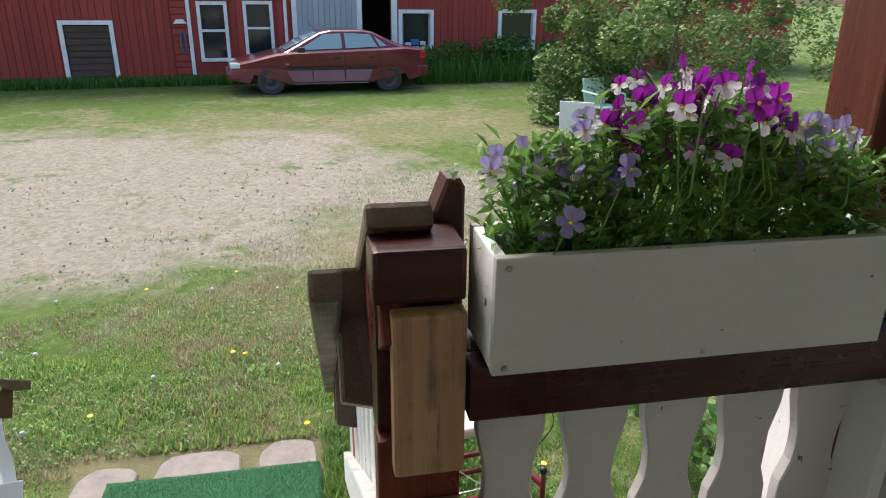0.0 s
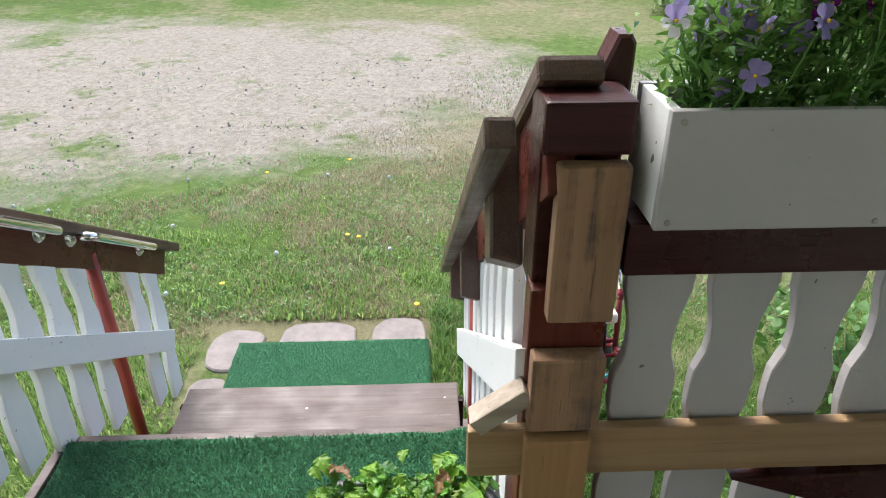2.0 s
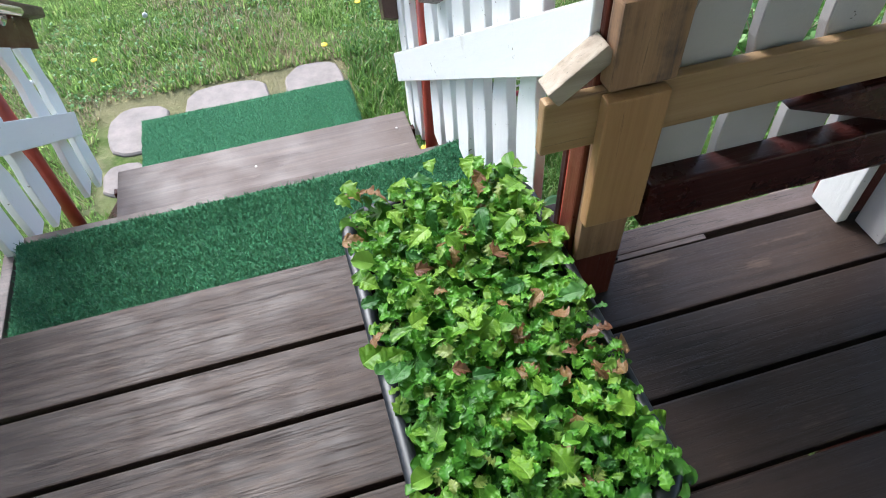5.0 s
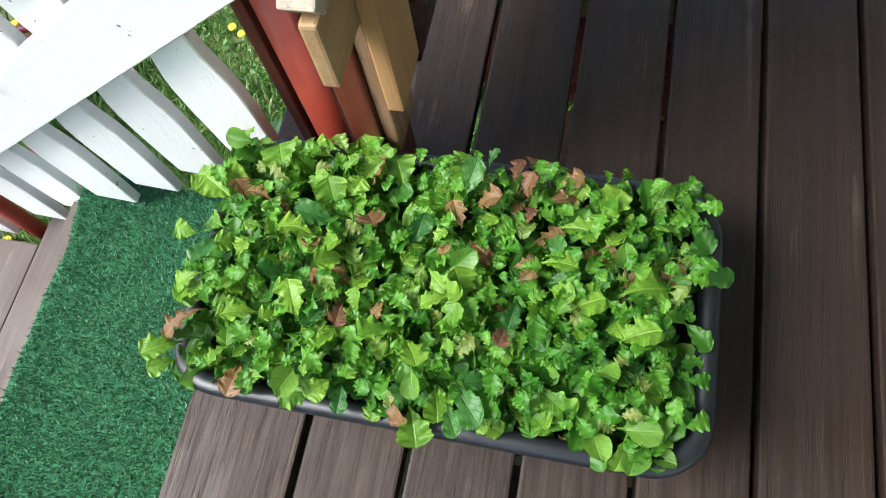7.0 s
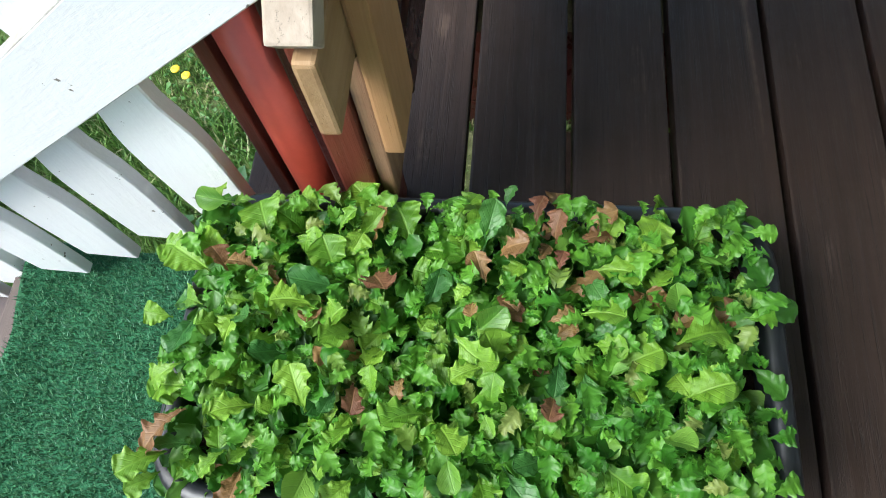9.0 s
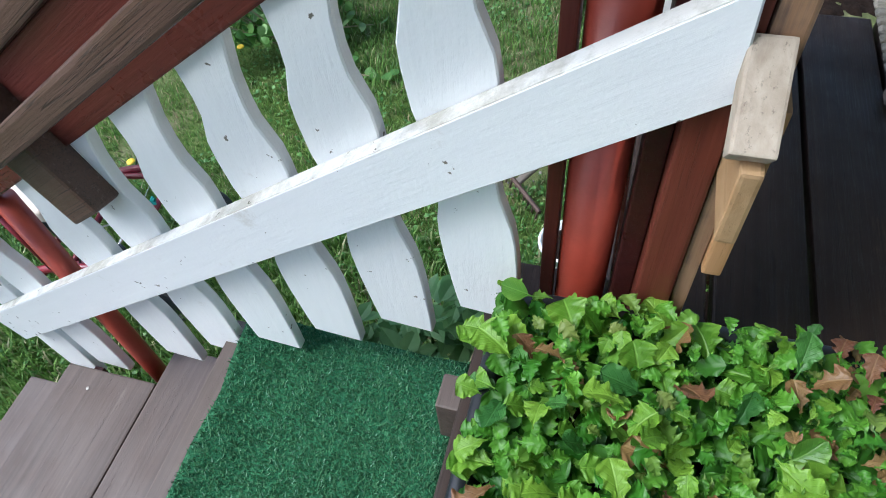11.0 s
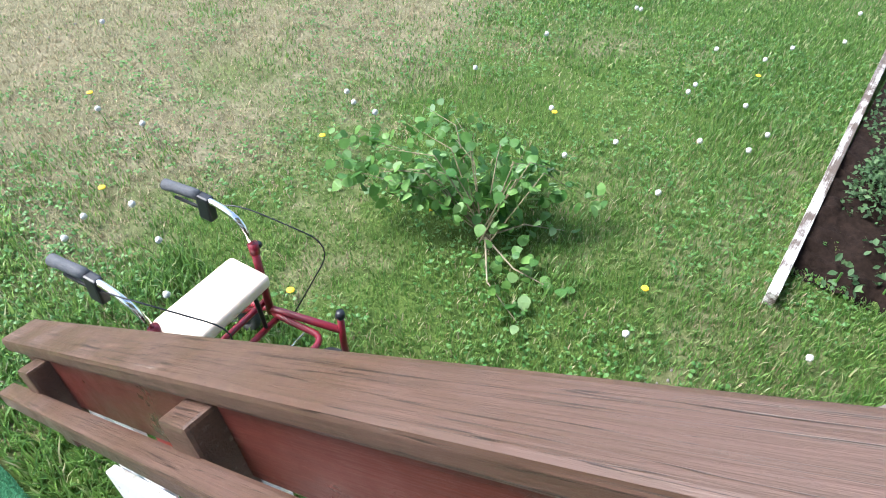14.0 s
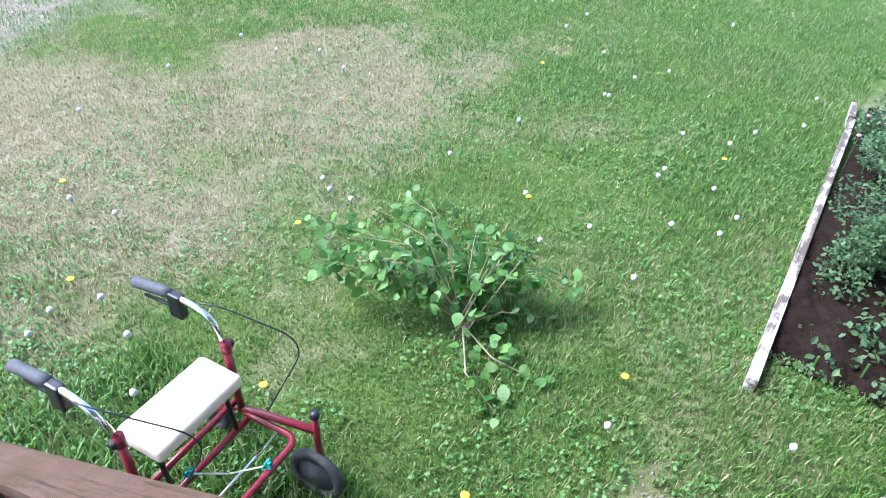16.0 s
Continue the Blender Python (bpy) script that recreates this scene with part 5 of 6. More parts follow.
def build_stones():
    r = random.Random(2)
    for x0, x1, y0, y1 in ((-1.23, -0.93, 1.9, 2.25), (-0.87, -0.45, 1.96, 2.31), (-0.37, -0.07, 1.96, 2.34), (-1.24, -1.05, 1.64, 1.85)):
        cx, cy, hx, hy = (x0 + x1) / 2, (y0 + y1) / 2, (x1 - x0) / 2, (y1 - y0) / 2
        o = []
        for k in range(26):
            a = k * 2 * math.pi / 26
            c, s = math.cos(a), math.sin(a)
            e = 0.7
            o.append((cx + hx * math.copysign(abs(c) ** e, c) * r.uniform(0.92, 1.03), cy + hy * math.copysign(abs(s) ** e, s) * r.uniform(0.95, 1.02)))
        st = new("stepping_stone", mesh_of("stepping_stone", prism(o, 0.05, 0.008, Matrix.Translation((0, 0, GROUND - 0.036))), STONE))
        tagged(st, "pale worn flagstone set in the ground at the stair foot", "stone", group="stepping stones")


FLAKE = wood("flaking_white_board", (0.62, 0.6, 0.57), (0.78, 0.76, 0.74), (0.10, 0.075, 0.06), "x", 0.8, 0.45, 0.5, 0.6, 0.02, splits=0.6)


def build_bed():
    bed = thing("bed_edging", "flaking white painted board edging a garden bed", "edging board")
    part("edge_board", sloped((2.25, 0.315, -0.905), (5.4, 0.39, -0.9), 0.045, 0.12, 0.003), FLAKE, bed)
    part("edge_board", sloped((5.42, 0.40, -0.89), (5.75, 0.42, -0.9), 0.045, 0.12, 0.003), FLAKE, bed)
    b = bmesh.new()
    bmesh.ops.create_grid(b, x_segments=110, y_segments=60, size=0.5)
    for v in b.verts:
        x, y = 2.5 + (v.co.x + 0.5) * 3.3, -1.1 + (v.co.y + 0.5) * 1.42
        ed = min(1, (x - 2.5) * 3, (y + 1.1) * 3)
        v.co = (x, y, GROUND + 0.0 + 0.05 * max(0, ed) + 0.03 * noise.noise((x * 9, y * 9, 1)) + 0.022 * noise.noise((x * 25, y * 25, 4)) + 0.014 * noise.noise((x * 60, y * 60, 7)))
    so = new("bed_soil", mesh_of("bed_soil", b, SOIL, True))
    tagged(so, "dark loose garden soil beside the white board", "soil", kind="stuff")
    r = random.Random(9)
    for k in range(34):
        x, y = r.uniform(2.45, 3.3), r.uniform(-0.25, 0.22)
        if k >= 10:
            x, y = r.uniform(3.35, 5.4), r.uniform(-0.55, 0.16)
        big = k >= 10
        pl = thing("garden_plant", "leafy green seedling in dark soil" if not big else "bushy grey-green garden plant", "plant", group="bed plants")
        cs = [((x + r.gauss(0, 0.05 if not big else 0.12), y + r.gauss(0, 0.05 if not big else 0.1), GROUND + r.uniform(0.06, 0.12 if not big else 0.36)), 0.05 if not big else 0.13) for _ in range(4)]
        leaf_cloud(cs, 22 if not big else 1100, 0.038 if not big else 0.024, k, BEDL, "leaves", pl)
        part("stem", tube([(x, y, GROUND), (x, y, GROUND + 0.1)], 0.005, 5), WEED, pl)
    PINK = plain("pink_flower", (0.5, 0.22, 0.3), 0.7)
    for k in range(9):
        x, y = r.uniform(4.4, 5.3), r.uniform(0.0, 0.33)
        z = GROUND + r.uniform(0.25, 0.36)
        f = thing("pink_blossom", "small pink blossom on a thin stalk", "flower", group="pink blossoms")
        part("head", lathe([(0, 0.012), (0.013, 0.008), (0.016, 0.0), (0.006, -0.008), (0, -0.01)], 8, Matrix.Translation((x, y, z))), PINK, f)
        part("stalk", tube([(x, y, GROUND), (x, y, z - 0.008)], 0.0025, 4), WEED, f)


def build_sapling():
    """A cut birch branch thrown on the lawn, its leaves a little limp."""
    TWIG = plain("birch_twig", (0.17, 0.15, 0.08), 0.7, 0, 0.25, 40, 0.3)
    sp = thing("birch_branch", "cut leafy birch branch lying on the lawn", "branch")
    r = random.Random(33)
    rows = [(-0.5, 0.0), (-0.2, 0.36), (0.1, 0.5), (0.32, 0.46), (0.5, 0.24), (0.55, 0.0)]

    def leaf(L):
        o = [(0, 0)]
        left, right = [], []
        for t, w in rows[1:5]:
            right.append((w * L * 0.85, (0.55 - t) * L))
            left.append((-w * L * 0.85, (0.55 - t) * L))
        return [(0, 1.05 * L)] + right + [(0, 0.02 * L)] + left[::-1]

    b = bmesh.new()
    o = leaf(0.054)
    vs = [b.verts.new((x, y, 0.10 * abs(x) - 0.9 * y * y * 3)) for x, y in o]
    b.faces.new(vs)
    bmesh.ops.triangulate(b, faces=b.faces)
    lm = mesh_of("leaf", b, leafy("birch_leaf_single", (0.045, 0.15, 0.025), (0.18, 0.34, 0.075), 0.5, 50, False, (0.3, 0.42, 0.26), 0.25))
    c0 = Vector((1.78, 1.44, GROUND + 0.06))
    tips = []
    for k in range(22):
        a = radians(-35 + 165 * k / 21) + r.uniform(-0.25, 0.25)
        L = r.uniform(0.35, 1.0) * (1.15 if 10 < math.degrees(a) < 85 else 0.7)
        d = Vector((math.cos(a), math.sin(a), 0))
        p1 = c0 + d * L * 0.45 + Vector((0, 0, r.uniform(0.12, 0.34)))
        p2 = c0 + d * L + Vector((0, 0, r.uniform(0.0, 0.28)))
        part("twig", tube([c0 + Vector((r.gauss(0, 0.02), r.gauss(0, 0.02), 0)), p1, p2], 0.0038, 5, False, [1, 0.7, 0.25]), TWIG, sp)
        tips.append((c0, p1, p2))
    for a, c, e in ((c0, (1.70, 1.24, GROUND + 0.05), (1.74, 1.06, GROUND + 0.01)), (c0, (1.52, 1.26, GROUND + 0.1), (1.48, 1.08, GROUND + 0.02)), (c0, (1.9, 1.32, GROUND + 0.12), (2.08, 1.2, GROUND + 0.03))):
        part("limb", tube([a, c, e], 0.0045, 6, False, [1, 0.8, 0.4]), plain("pale_bark", (0.27, 0.23, 0.15), 0.7), sp)
        tips.append((Vector(a), Vector(c), Vector(e)))
    n = 0
    vs, fs = [], []
    for k in range(820):
        a, c, e = r.choice(tips)
        t = r.uniform(0.2, 1.0)
        q = (1 - t) ** 2 * a + 2 * t * (1 - t) * c + t * t * e
        q = q + Vector((r.gauss(0, 0.045), r.gauss(0, 0.045), r.uniform(-0.03, 0.05)))
        q.z = max(q.z, GROUND + 0.03)
        m = Matrix.LocRotScale(q, Euler((r.uniform(-1.3, 0.9), r.uniform(-0.9, 0.9), r.uniform(0, 6.28))), (r.uniform(0.6, 1.2),) * 3)
        if n < 290:
            ob = new("leaf", lm)
            ob.parent = sp
            ob.matrix_basis = m
            n += 1
        else:
            o0 = len(vs)
            vs += [tuple(m @ v.co) for v in lm.vertices]
            fs += [tuple(o0 + i for i in f.vertices) for f in lm.polygons]
    tagged(part("leaf_mass", soup("leaf_mass", vs, fs, BIRCH), BIRCH, sp), kind="stuff")


def build_tools():
    GREYM = plain("grey_wood_handle", (0.14, 0.12, 0.105), 0.7, 0, 0.2, 20, 0.2)
    rk = thing("garden_rake", "grey-handled iron rake leaning on the porch side", "rake")
    part("handle", tube([(1.215, 0.34, -0.925), (1.75, -0.26, -0.48)], 0.014, 10), GREYM, rk, "", True)
    IRON = plain("rusty_iron", (0.09, 0.06, 0.05), 0.7, 0.6)
    d = Vector((0.535, -0.60, 0.445)).normalized()
    side = d.cross(Vector((0, 0, 1))).normalized()
    h = Vector((1.21, 0.345, -0.93))
    part("head", tube([h - side * 0.16, h + side * 0.16], 0.009, 8), IRON, rk)
    for k in range(11):
        p = h + side * (-0.15 + 0.03 * k)
        part("tine", tube([p, p + Vector((0, 0.01, -0.055))], 0.004, 6), IRON, rk)
    rb = thing("leaning_board", "red-brown board leaning beside the porch", "board", group="leaning boards")
    part("board", sloped((1.08, 0.10, -0.95), (1.22, -0.12, -0.66), 0.05, 0.03, 0.004), POSTD, rb)
    r2 = thing("leaning_board", "red painted board end beside the porch", "board", group="leaning boards")
    part("board", sloped((1.18, 0.04, -0.95), (1.30, -0.14, -0.72), 0.10, 0.05, 0.004), POSTD, r2)
    pot = thing("flower_pot", "white plastic pot with dry soil and a cane", "pot")
    M = Matrix.Translation((0.90, 0.125, GROUND)) @ Matrix.Scale(0.8, 4)
    part("pot", lathe([(0, 0.003), (0.07, 0.0), (0.085, 0.12), (0.1, 0.185), (0.108, 0.185), (0.108, 0.2), (0.096, 0.2), (0.085, 0.15)], 28, M), TRIM, pot, "", True)
    part("soil", lathe([(0, 0.165), (0.05, 0.17), (0.09, 0.16)], 20, M), SOIL, pot, "", True)
    part("cane", tube([(0.93, 0.15, GROUND + 0.12), (0.94, 0.17, GROUND + 0.28)], 0.004, 6), RAWX, pot)
    dm = thing("door_mat", "woven straw mat on the deck boards", "mat")
    STRAW = wood("straw_weave", (0.16, 0.14, 0.11), (0.33, 0.3, 0.25), (0.4, 0.36, 0.3), "y", 0.9, 0.6, 2.0, 0.5)
    for k in range(12):
        part("strand", block(0.735 + 0.03 * k, 0.762 + 0.03 * k, -0.95, -0.45, 0.002, 0.016, 0.005, 1), STRAW, dm)
    part("frame_lath", block(0.70, 0.732, -0.96, -0.44, 0.002, 0.022, 0.004), GREYWOOD, dm)




def build_pebbles():
    r = random.Random(14)
    PEB = plain("pebble_grey", (0.2, 0.18, 0.165), 0.9, 0, 0.3, 30, 0.3)
    b = bmesh.new()
    for k in range(520):
        far = k >= 160
        x, y = (1.4 + r.gauss(0, 0.09), 0.42 + r.gauss(0, 0.07)) if not far else (r.uniform(-5, 2.4), r.uniform(4.6, 8.5))
        s = r.uniform(0.004, 0.012) * (1.0 if not far else 1.5)
        m = Matrix.LocRotScale((x, y, ground_z(x, y) + s * 0.3), Euler((r.random() * 6, r.random() * 6, 0)), (s, s * 0.8, s * 0.6))
        bmesh.ops.create_icosphere(b, subdivisions=1, radius=1.0, matrix=m)
    tagged(new("gravel_pebbles", mesh_of("gravel_pebbles", b, PEB)), "loose grey pebbles on worn ground", "gravel", kind="stuff")
    st = new("white_stone", mesh_of("white_stone", prism([(0, 0), (0.03, 0.005), (0.036, 0.025), (0.015, 0.034), (-0.008, 0.02)], 0.016, 0.003, Matrix.Translation((1.36, 0.47, GROUND))), TRIM))
    tagged(st, "small white stone chip on bare ground", "stone")


def build_edge_plants():
    """Broad-leaved weeds growing up between the landing and the picket feet."""
    r = random.Random(71)
    for x, y, top in ((0.2, 0.2, -0.14), (0.22, 0.3, -0.2), (0.19, 0.12, -0.08), (0.24, 0.42, -0.3)):
        pl = thing("edge_weed", "broad-leaved green weed growing beside the landing", "plant", group="weeds beside the stairs")
        for k in range(5):
            tip = (x + r.gauss(0, 0.03), y + r.gauss(0, 0.05), top - r.uniform(0, 0.2))
            part("stem", tube([(x, y, GROUND), (x + r.gauss(0, 0.015), y + r.gauss(0, 0.02), (GROUND + tip[2]) / 2), tip], 0.003, 5), WEED, pl)
            leaf_cloud([(tip, 0.05)], 14, 0.055, 100 + k, EDGEL, "leaf_spray", pl)


EDGEL = leafy("edge_weed_leaf", (0.07, 0.19, 0.06), (0.18, 0.34, 0.13), 0.5, 40, True, None, 0.25)
build_edge_plants()
br = new("wood_block", mesh_of("wood_block", block(-0.03, 0.03, 0.19, 0.235, -0.222, -0.1, 0.004), TREAD))
tagged(br, "short brown wood block wedged behind the planter", "block")
build_stones()
build_pebbles()
build_bed()
build_sapling()
build_tools()


# ---- rollator ----
def build_rollator():
    ro = thing("rollator", "maroon wheeled walking frame with a padded seat", "rollator")
    CUSH = plain("cream_plastic_cover", (0.8, 0.66, 0.53), 0.35, 0, 0.08, 8, 0.25)
    CORD = plain("teal_cord", (0.02, 0.25, 0.22), 0.7)
    for x, gx in ((0.79, 0.785), (0.38, 0.362)):
        s = 1 if x > 0.6 else -1
        post = rounded([(x, 1.70, -0.745), (x, 1.725, -0.44)], 0.03)
        part("upright_tube", tube(post, 0.0135, 12), MAROON, ro, "", True)
        part("collar", tube([(x, 1.722, -0.47), (x, 1.7262, -0.43)], 0.0175, 12), MAROON, ro, "", True)
        h = rounded([(x, 1.724, -0.46), (gx, 1.75, -0.345), (gx, 1.87, -0.315), (gx, 2.06, -0.335)], 0.07, 6)
        bar = part("handlebar", tube(h, 0.011, 12), CHROME, ro, "chromed handlebar", True)
        part("grip", tube([(gx, 1.92, -0.317), (gx, 1.95, -0.32), (gx, 2.03, -0.331), (gx, 2.075, -0.338)], 0.018, 14, False, [0.9, 1.05, 1.0, 1.1]), GRIPM, bar, "grey rubber grip", True)
        part("brake_lever", tube(rounded([(gx, 1.9, -0.335), (gx, 1.93, -0.37), (gx, 2.04, -0.375)], 0.02), 0.006, 8), BLACKP, bar, "black brake lever", True)
        part("brake_block", block(gx - 0.016, gx + 0.016, 1.872, 1.925, -0.40, -0.308, 0.008), BLACKP, bar, "black brake housing")
        part("knob", lathe([(0, 0.014), (0.012, 0.012), (0.015, 0.0), (0.009, -0.008)], 12, Matrix.Translation((x + s * 0.016, 1.725, -0.45)) @ pose(0, 0, 0, 0, 90 * s, 0)), BLACKP, ro)
        side = rounded([(x, 1.90, -0.80), (x, 1.74, -0.735), (x + s * 0.01, 1.40, -0.66)], 0.06, 5)
        part("side_tube", tube(side, 0.0135, 12), MAROON, ro, "", True)
        part("leg_tube", tube([(x, 1.72, -0.73), (x, 1.90, -0.86)], 0.0125, 10), MAROON, ro, "", True)
        part("fork", tube(rounded([(x + s * 0.01, 1.40, -0.60), (x + s * 0.01, 1.395, -0.72), (x + s * 0.035, 1.40, -0.86)], 0.03), 0.012, 10), MAROON, ro, "", True)
        part("fork_knob", lathe([(0, 0.02), (0.014, 0.018), (0.017, 0.0), (0.012, -0.01)], 12, Matrix.Translation((x + s * 0.01, 1.40, -0.59))), BLACKP, ro, "", True)
        for wy, rad in ((1.40, 0.105), (1.90, 0.095)):
            M = Matrix.Translation((x + s * (0.0 if wy < 1.5 else 0.03), wy, GROUND + rad)) @ pose(0, 0, 0, 0, 90, 0)
            w = part("wheel", lathe([(rad - 0.03, -0.014), (rad - 0.006, -0.016), (rad, -0.008), (rad, 0.008), (rad - 0.006, 0.016), (rad - 0.03, 0.014), (rad - 0.03, -0.014)], 28, M), RUBBER, ro, "", True)
            part("hub", lathe([(0, 0.016), (0.02, 0.016), (0.03, 0.006), (rad - 0.03, 0.005), (rad - 0.03, -0.005), (0.03, -0.006), (0.02, -0.016), (0, -0.016)], 20, M), GRIPM, w, "", True)
        cab = rounded([(gx, 1.9, -0.36), (gx + s * 0.02, 1.78, -0.3), (gx + 0.13, 1.5, -0.42), (gx + 0.02, 1.62, -0.74)], 0.1, 6)
        part("brake_cable", tube(cab, 0.0025, 6), BLACKP, ro, "black brake cable", True)
    u = rounded([(0.79, 1.70, -0.74), (0.775, 1.62, -0.72), (0.77, 1.45, -0.70), (0.41, 1.45, -0.70), (0.40, 1.62, -0.72), (0.38, 1.70, -0.74)], 0.05, 5)
    part("front_bar", tube(u, 0.0115, 12), MAROON, ro, "", True)
    part("cross_bar", tube([(0.38, 1.66, -0.74), (0.79, 1.66, -0.74)], 0.0115, 12), MAROON, ro, "", True)
    part("cross_bar", tube([(0.38, 1.72, -0.70), (0.79, 1.72, -0.70)], 0.0115, 12), MAROON, ro, "", True)
    part("axle_rod", tube([(0.39, 1.54, -0.74), (0.78, 1.54, -0.74)], 0.006, 8), CHROME, ro, "thin chromed rod", True)
    seat = block(0.418, 0.758, 1.635, 1.805, -0.55, -0.495, 0.022, 4)
    for v in seat.verts:
        v.co.z += 0.004 * noise.noise((v.co.x * 20, v.co.y * 20, 0))
    part("seat", seat, CUSH, ro, "cream padded seat in plastic film", True)
    for x in (0.45, 0.72):
        part("seat_strut", tube([(x, 1.66, -0.735), (x, 1.70, -0.515)], 0.008, 8), BLACKP, ro, "", True)
    for x, y in ((0.64, 1.46), (0.50, 1.64)):
        pts = [(x + 0.018 * math.sin(3 * k), y + 0.014 * math.cos(2.2 * k), -0.69 + 0.012 * math.sin(1.7 * k)) for k in range(10)]
        part("cord_knot", tube(pts, 0.006, 6), CORD, ro, "teal cord tied round the bar")
    ro.matrix_basis = Matrix.Translation((0.79, 1.73, 0)) @ pose(0, 0, 0, 0, 0, 7) @ Matrix.Translation((-0.79, -1.73, 0))
    part("cord", tube([(0.5, 1.64, -0.69), (0.57, 1.55, -0.71), (0.64, 1.46, -0.69)], 0.003, 5), plain("pale_cord", (0.55, 0.52, 0.46), 0.8), ro)


build_rollator()


# ---- garden chairs ----
def build_chairs():
    WH = plain("white_plastic", (0.75, 0.76, 0.78), 0.4, 0, 0.05, 6, 0.05)
    GR = plain("pale_green_plastic", (0.45, 0.6, 0.52), 0.45, 0, 0.08, 6, 0.05)

    def chair(m, material, label):
        ch = thing("garden_chair", label, "chair", group="garden chairs")
        part("seat", block(-0.24, 0.24, -0.23, 0.23, 0.40, 0.43, 0.012), material, ch)
        back = block(-0.24, 0.24, 0.20, 0.23, 0.43, 0.86, 0.012)
        for v in back.verts:
            v.co.y += 0.22 * (v.co.z - 0.43)
        part("backrest", back, material, ch)
        for sx in (-1, 1):
            part("armrest", tube(rounded([(sx * 0.26, -0.22, 0.42), (sx * 0.28, -0.22, 0.63), (sx * 0.28, 0.25, 0.66)], 0.05), 0.018, 8), material, ch, "", True)
            for sy in (-1, 1):
                part("leg", tube([(sx * 0.22, sy * 0.21, 0.41), (sx * 0.26, sy * 0.26, 0.0)], 0.02, 8), material, ch, "", True)
        ch.matrix_basis = m

    chair(Matrix.Translation((3.7, 8.3, ground_z(3.7, 8.3))) @ pose(0, 0, 0, 0, 0, 150), WH, "white plastic garden chair on the lawn")
    chair(Matrix.Translation((4.9, 10.2, ground_z(4.9, 10.2))) @ pose(0, 0, 0, 0, 0, 20), GR, "pale green plastic garden chair by the bush")


build_chairs()


# ---- lawn cover ----
def clear(x, y):
    """Places where nothing grows: stairs, mat, stones, deck, bed soil."""
    if -1.2 < x < (0.12 if y < 1.5 else -0.05) and y < 2.12 and y > -2:
        return False
    if -1.27 < x < -0.06 and 1.55 < y < 2.34:
        return False
    if y < -0.05 and x < 0.9 and y > -2.4:
        return False
    if x > 2.55 and -1.1 < y < 0.36 and noise.noise((x * 3, y * 3, 2)) < 0.25:
        return False
    return (x - 1.4) ** 2 / 0.045 + (y - 0.42) ** 2 / 0.028 + 1.3 * noise.noise((x * 11, y * 11, 6)) > 0.8


def dryness(x, y):
    """How straw-dry the lawn is, 0 to 1, in two ragged stretches."""
    d = max(1.25 - math.hypot((x - 1.2) / 2.1, (y - 4.6) / 1.9), 1.15 - math.hypot((x - 3.5) / 2.0, (y - 3.8) / 1.25))
    d += 0.75 * noise.noise((x * 1.6, y * 1.6, 3)) + 0.75 * noise.noise((x * 5, y * 5, 8))
    return min(1, max(0, 1.5 * d))


def dry(r):
    x, y = -1.5 + 7.1 * r.random(), 2.2 + 5.0 * r.random() ** 1.2
    return (x, y, 0.8) if r.random() < dryness(x, y) else None


def thatch(r):
    x, y = 0.12 + 11.0 * r.random() ** 1.5, -0.4 + 8.5 * r.random() ** 1.4
    if not clear(x, y) or noise.noise((x * 2.2, y * 2.2, 21)) < 0.05 or (y > 4.0 and x < 0.5 + 1.1 * (y - 4.0) * r.random()):
        return None
    return x, y, 0.8


def front_dry(r):
    x, y = -4.5 + 5.2 * r.random(), 2.2 + 3.0 * r.random() ** 1.2
    if not clear(x, y) or y > 4.8 + 0.35 * x or r.random() > drift(x, y):
        return None
    return x, y, 0.9


def far(r):
    x, y = 3.5 + 9.0 * r.random(), -1.0 + 9.0 * r.random()
    if not clear(x, y) or r.random() < 0.92 * dryness(x, y):
        return None
    return x, y, 0.7 + 0.5 * noise.noise((x * 1.5, y * 1.5, 5))


def yard(r):
    x, y = -9 + 12 * r.random(), 4.2 + 8.5 * r.random()
    if noise.noise((x * 0.8, y * 1.3, 13)) + 0.7 * noise.noise((x * 3, y * 3, 2)) < 0.22:
        return None
    return x, y, r.uniform(0.5, 1.2)


def near(r):
    x, y = 0.12 + 11.0 * r.random() ** 1.5, -0.4 + 8.5 * r.random() ** 1.4
    if not clear(x, y):
        return None
    d = noise.noise((x * 0.9, y * 0.9, 5)) + 0.6 * noise.noise((x * 3.1, y * 3.1, 1))
    if y > 4.0 and x < 0.5 + 1.1 * (y - 4.0) * r.random() + noise.noise((x, y, 4)):
        return None
    if r.random() < 0.92 * dryness(x, y):
        return None
    return x, y, 0.75 + 0.55 * max(-0.6, d) + (0.3 if y < 1.2 else 0)


def drift(x, y):
    """Straw-dry drifts before the stairs, 0 to 1."""
    return min(1, max(0, 0.35 + 1.3 * noise.noise((x * 1.1, y * 1.6, 31)) + 0.9 * noise.noise((x * 4, y * 4, 8))))


def front(r):
    x, y = -4.5 + 5.0 * r.random(), 1.2 + 4.2 * r.random() ** 1.2
    if not clear(x, y) or y > 4.6 + 0.35 * x + noise.noise((x, y, 7)):
        return None
    d = noise.noise((x * 0.9, y * 0.9, 5)) + 0.6 * noise.noise((x * 3.1, y * 3.1, 1))
    if r.random() < (0.85 * drift(x, y) if y > 2.55 else 0.1):
        return None
    return x, y, 0.65 + 0.5 * max(-0.6, d) + (0.5 if 2.4 < y < 3.1 else 0)


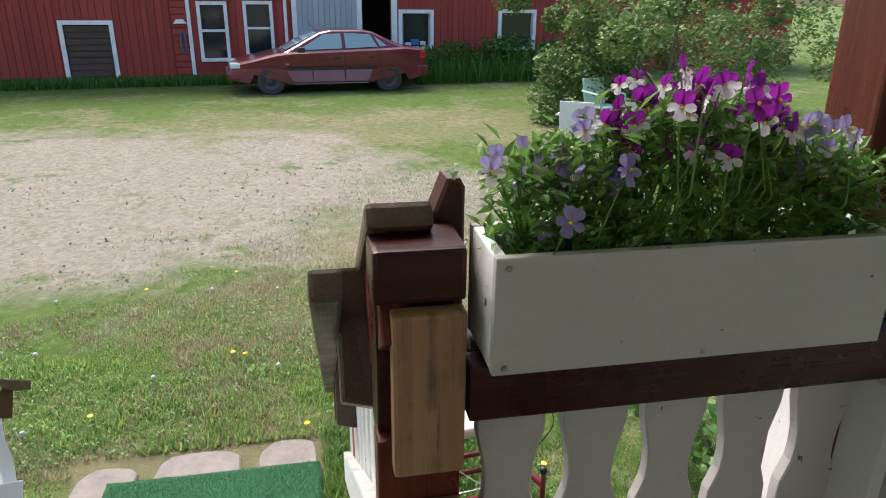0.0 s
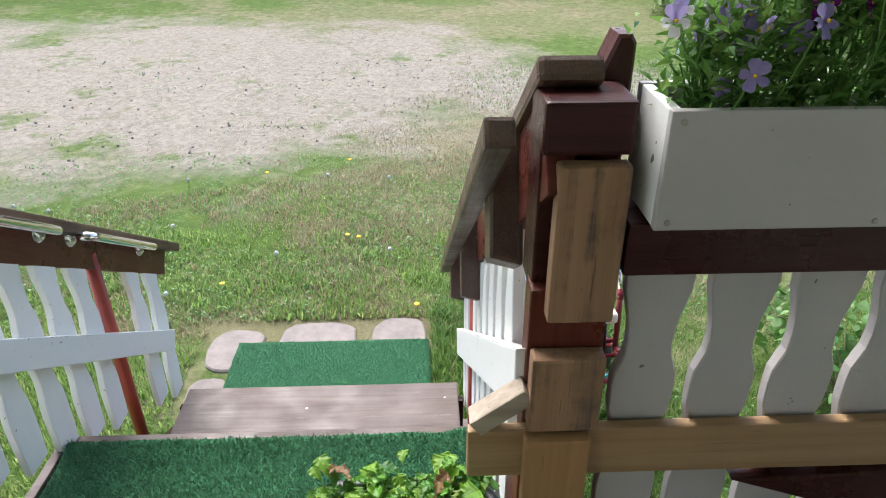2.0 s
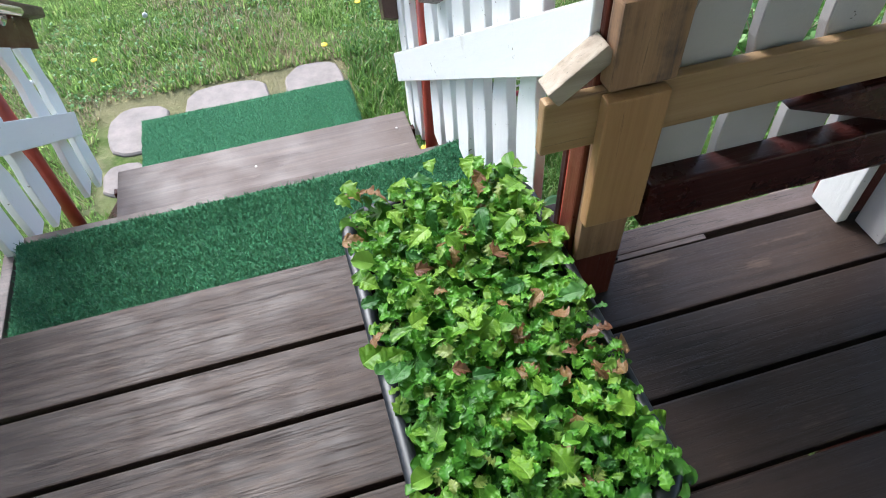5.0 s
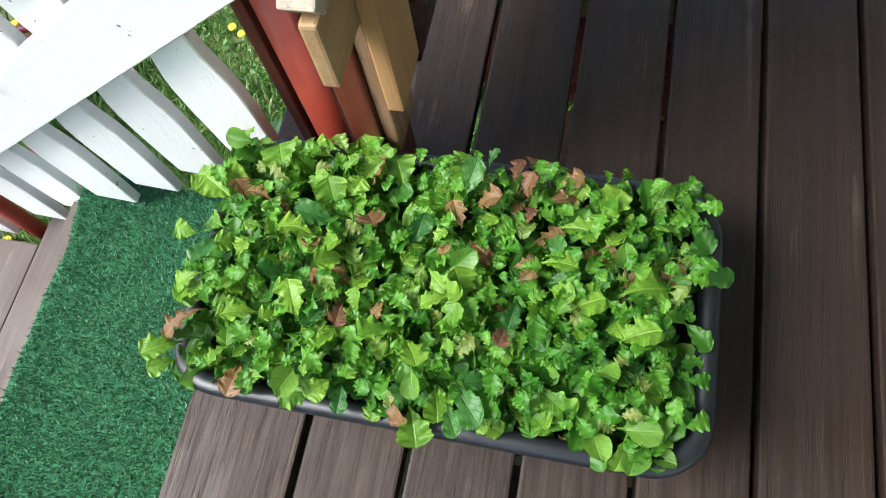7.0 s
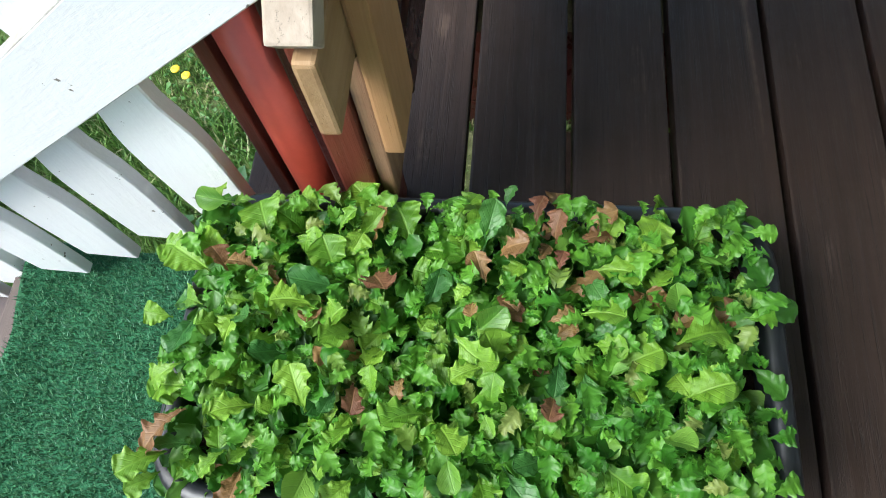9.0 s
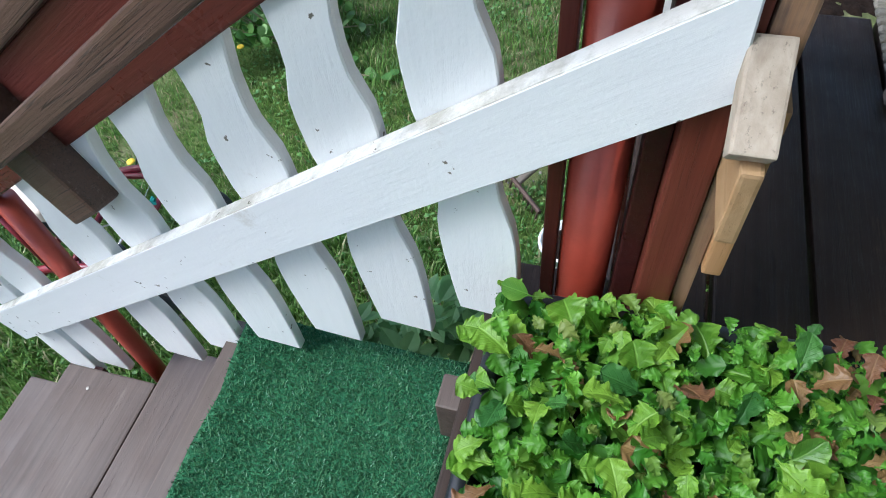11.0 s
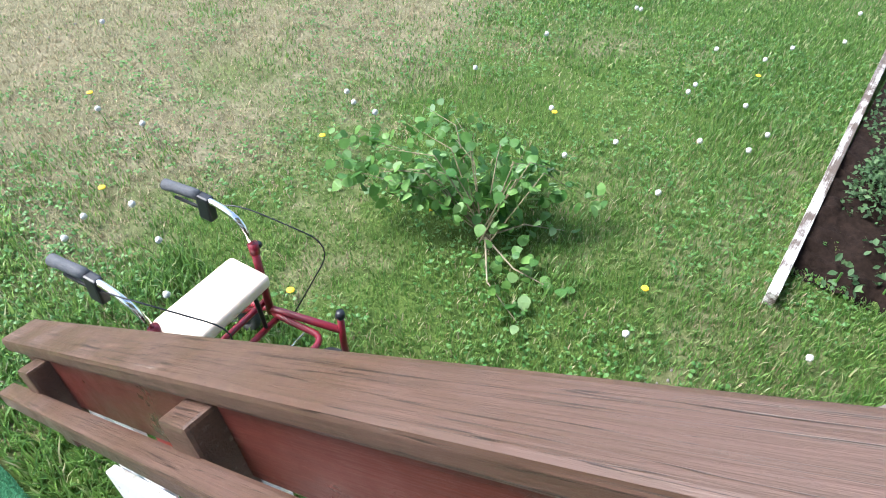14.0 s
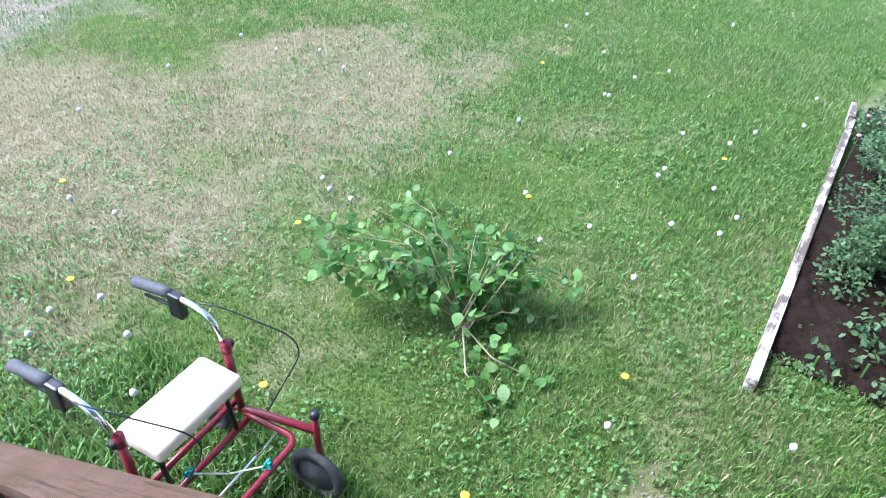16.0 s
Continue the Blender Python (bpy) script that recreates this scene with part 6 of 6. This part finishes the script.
def clump(r):
    x, y = -2.6 + 3.2 * r.random(), 2.3 + 1.1 * r.random() ** 1.5
    if not clear(x, y) or noise.noise((x * 2.6, y * 3.2, 44)) + 0.3 * noise.noise((x * 9, y * 9, 3)) < 0.08:
        return None
    return x, y, 0.8 + 0.5 * r.random()


def side(r):
    x, y = -2.6 + 1.45 * r.random(), -0.3 + 2.4 * r.random()
    return (x, y, 1.2) if clear(x, y) else None


def under(r):
    x, y = -0.05 + 0.98 * r.random(), 0.05 + 2.4 * r.random()
    return (x, y, 1.3) if clear(x, y) else None


def barnside(r):
    x = -9 + 17 * r.random()
    y = 18.2 + 0.14 * x - 0.15 - (0.9 if x < 2.6 else 2.0) * r.random() ** 1.5
    return x, y, 0.5 + (1.6 if x > 2.6 else 0.0) * r.random()


grass_patch("lawn_grass", "short uneven lawn grass blades", 360000, near, 0.038, 1, GRASS, 0.0029)
grass_patch("dry_grass", "straw-dry flattened grass in the lawn", 75000, dry, 0.03, 7, STRAWG, 0.0036)
grass_patch("dry_grass", "dead straw blades among the lawn grass", 60000, thatch, 0.035, 8, STRAWG, 0.003)
grass_patch("dry_grass", "dead straw in drifts before the stairs", 60000, front_dry, 0.045, 18, STRAWG, 0.0034)
grass_patch("yard_tufts", "low grass tufts in the gravel yard", 14000, yard, 0.022, 9, GRASS, 0.006)
grass_patch("lawn_grass", "rough lawn grass towards the far garden", 110000, far, 0.05, 10, GRASS, 0.006)
grass_patch("lawn_grass", "short lawn grass in front of the stairs", 85000, front, 0.036, 2, GRASSF, 0.0036)
grass_patch("grass_tufts", "lush grass clumps beyond the stepping stones", 8000, clump, 0.06, 24, GRASSF, 0.0045)
grass_patch("side_grass", "longer grass beside the stairs", 9000, side, 0.055, 3, GRASSF, 0.004)
grass_patch("side_grass", "longer grass under the railing", 15000, under, 0.055, 4, GRASS, 0.004)
grass_patch("tall_grass", "tall grass along the barn wall", 22000, barnside, 0.38, 5, TALLG, 0.012)


def weeds():
    """Clover and dandelion leaves among the grass."""
    r = random.Random(12)
    vs, fs = [], []
    n = 0
    while n < 24000:
        x, y = (0.15 + 5.0 * r.random() ** 1.3, 0.0 + 4.2 * r.random() ** 1.2) if n % 3 else (-3.4 + 4.2 * r.random(), 2.3 + 2.6 * r.random() ** 1.3)
        n += 1
        if n % 3 != 1 and x < 0.5 and r.random() < 0.45:
            continue
        if not clear(x, y) or noise.noise((x * 1.3, y * 1.3, 9)) < -0.15:
            continue
        z = ground_z(x, y) + r.uniform(0.008, 0.04)
        a = r.uniform(0, 6.28)
        e = Euler((r.uniform(-0.2, 0.7), r.uniform(-0.5, 0.5), a)).to_matrix()
        L, W = r.uniform(0.010, 0.03), r.uniform(0.004, 0.011)
        o = len(vs)
        for q in ((0, 0, 0), (W, L * 0.5, 0.004), (W * 0.5, L * 0.9, 0.0), (-W * 0.5, L * 0.9, 0.0), (-W, L * 0.5, 0.004)):
            vs.append(tuple(Vector((x, y, z)) + e @ Vector(q)))
        fs.append((o, o + 1, o + 2, o + 3, o + 4))
    tagged(new("lawn_weed_cover", soup("lawn_weed_cover", vs, fs, WEED)), "clover and broad weed leaves in the lawn", "weeds", kind="stuff")


weeds()


def build_dandelions():
    FLUFF = plain("seed_fluff", (0.5, 0.5, 0.48), 0.9, 0, 0.25, 120, 0.3)
    r = random.Random(6)
    b = bmesh.new()
    bmesh.ops.create_icosphere(b, subdivisions=2, radius=0.0155)
    for v in b.verts:
        v.co *= r.uniform(0.85, 1.1)
    puff = mesh_of("seed_head", b, FLUFF)
    yel = mesh_of("blossom", lathe([(0, 0.006), (0.008, 0.008), (0.016, 0.004), (0.017, 0.0), (0.006, -0.006)], 14), YEL)
    stalk = mesh_of("stalk", tube([(0, 0, -0.13), (0.004, 0.002, -0.06), (0, 0, 0)], 0.002, 5), WEED)
    spots = [(3.37, 0.70), (3.14, 0.73), (2.77, 1.30), (3.65, 0.9), (2.0, 0.1), (0.62, 2.78), (0.75, 2.85), (0.9, 2.7), (4.3, 1.3), (4.6, 0.9), (2.5, 0.95), (4.9, 1.9), (3.6, 2.2), (2.2, 2.6)]
    for _ in range(34):
        spots.append((r.uniform(0.5, 7.0), r.uniform(0.6, 5.0)))
    for _ in range(12):
        spots.append((r.uniform(-3.2, 0.4), r.uniform(2.45, 4.2)))
    for x, y in spots:
        if not clear(x, y):
            continue
        d = thing("dandelion", "dandelion gone to a white seed head in the lawn", "flower", group="dandelion seed heads", at=(x, y, ground_z(x, y) + r.uniform(0.06, 0.13)))
        for nm, me in (("seed_head", puff), ("stalk", stalk)):
            ob = new(nm, me)
            ob.parent = d
        d.rotation_euler = (r.uniform(-0.2, 0.2), r.uniform(-0.2, 0.2), 0)
    ys = [(-0.60, 3.28), (-0.52, 3.24), (0.92, 2.98), (1.08, 0.94), (1.1, 0.98), (-1.3, 2.7), (0.12, 2.75), (1.95, 0.75)]
    for _ in range(12):
        ys.append((r.uniform(-3.0, 5.5), r.uniform(2.0, 5.0) if r.random() < 0.6 else r.uniform(0.6, 3)))
    for x, y in ys:
        if not clear(x, y):
            continue
        d = thing("dandelion", "yellow dandelion flower in the lawn", "flower", group="yellow dandelions", at=(x, y, ground_z(x, y) + r.uniform(0.03, 0.06)))
        for nm, me in (("blossom", yel), ("stalk", stalk)):
            ob = new(nm, me)
            ob.parent = d


build_dandelions()
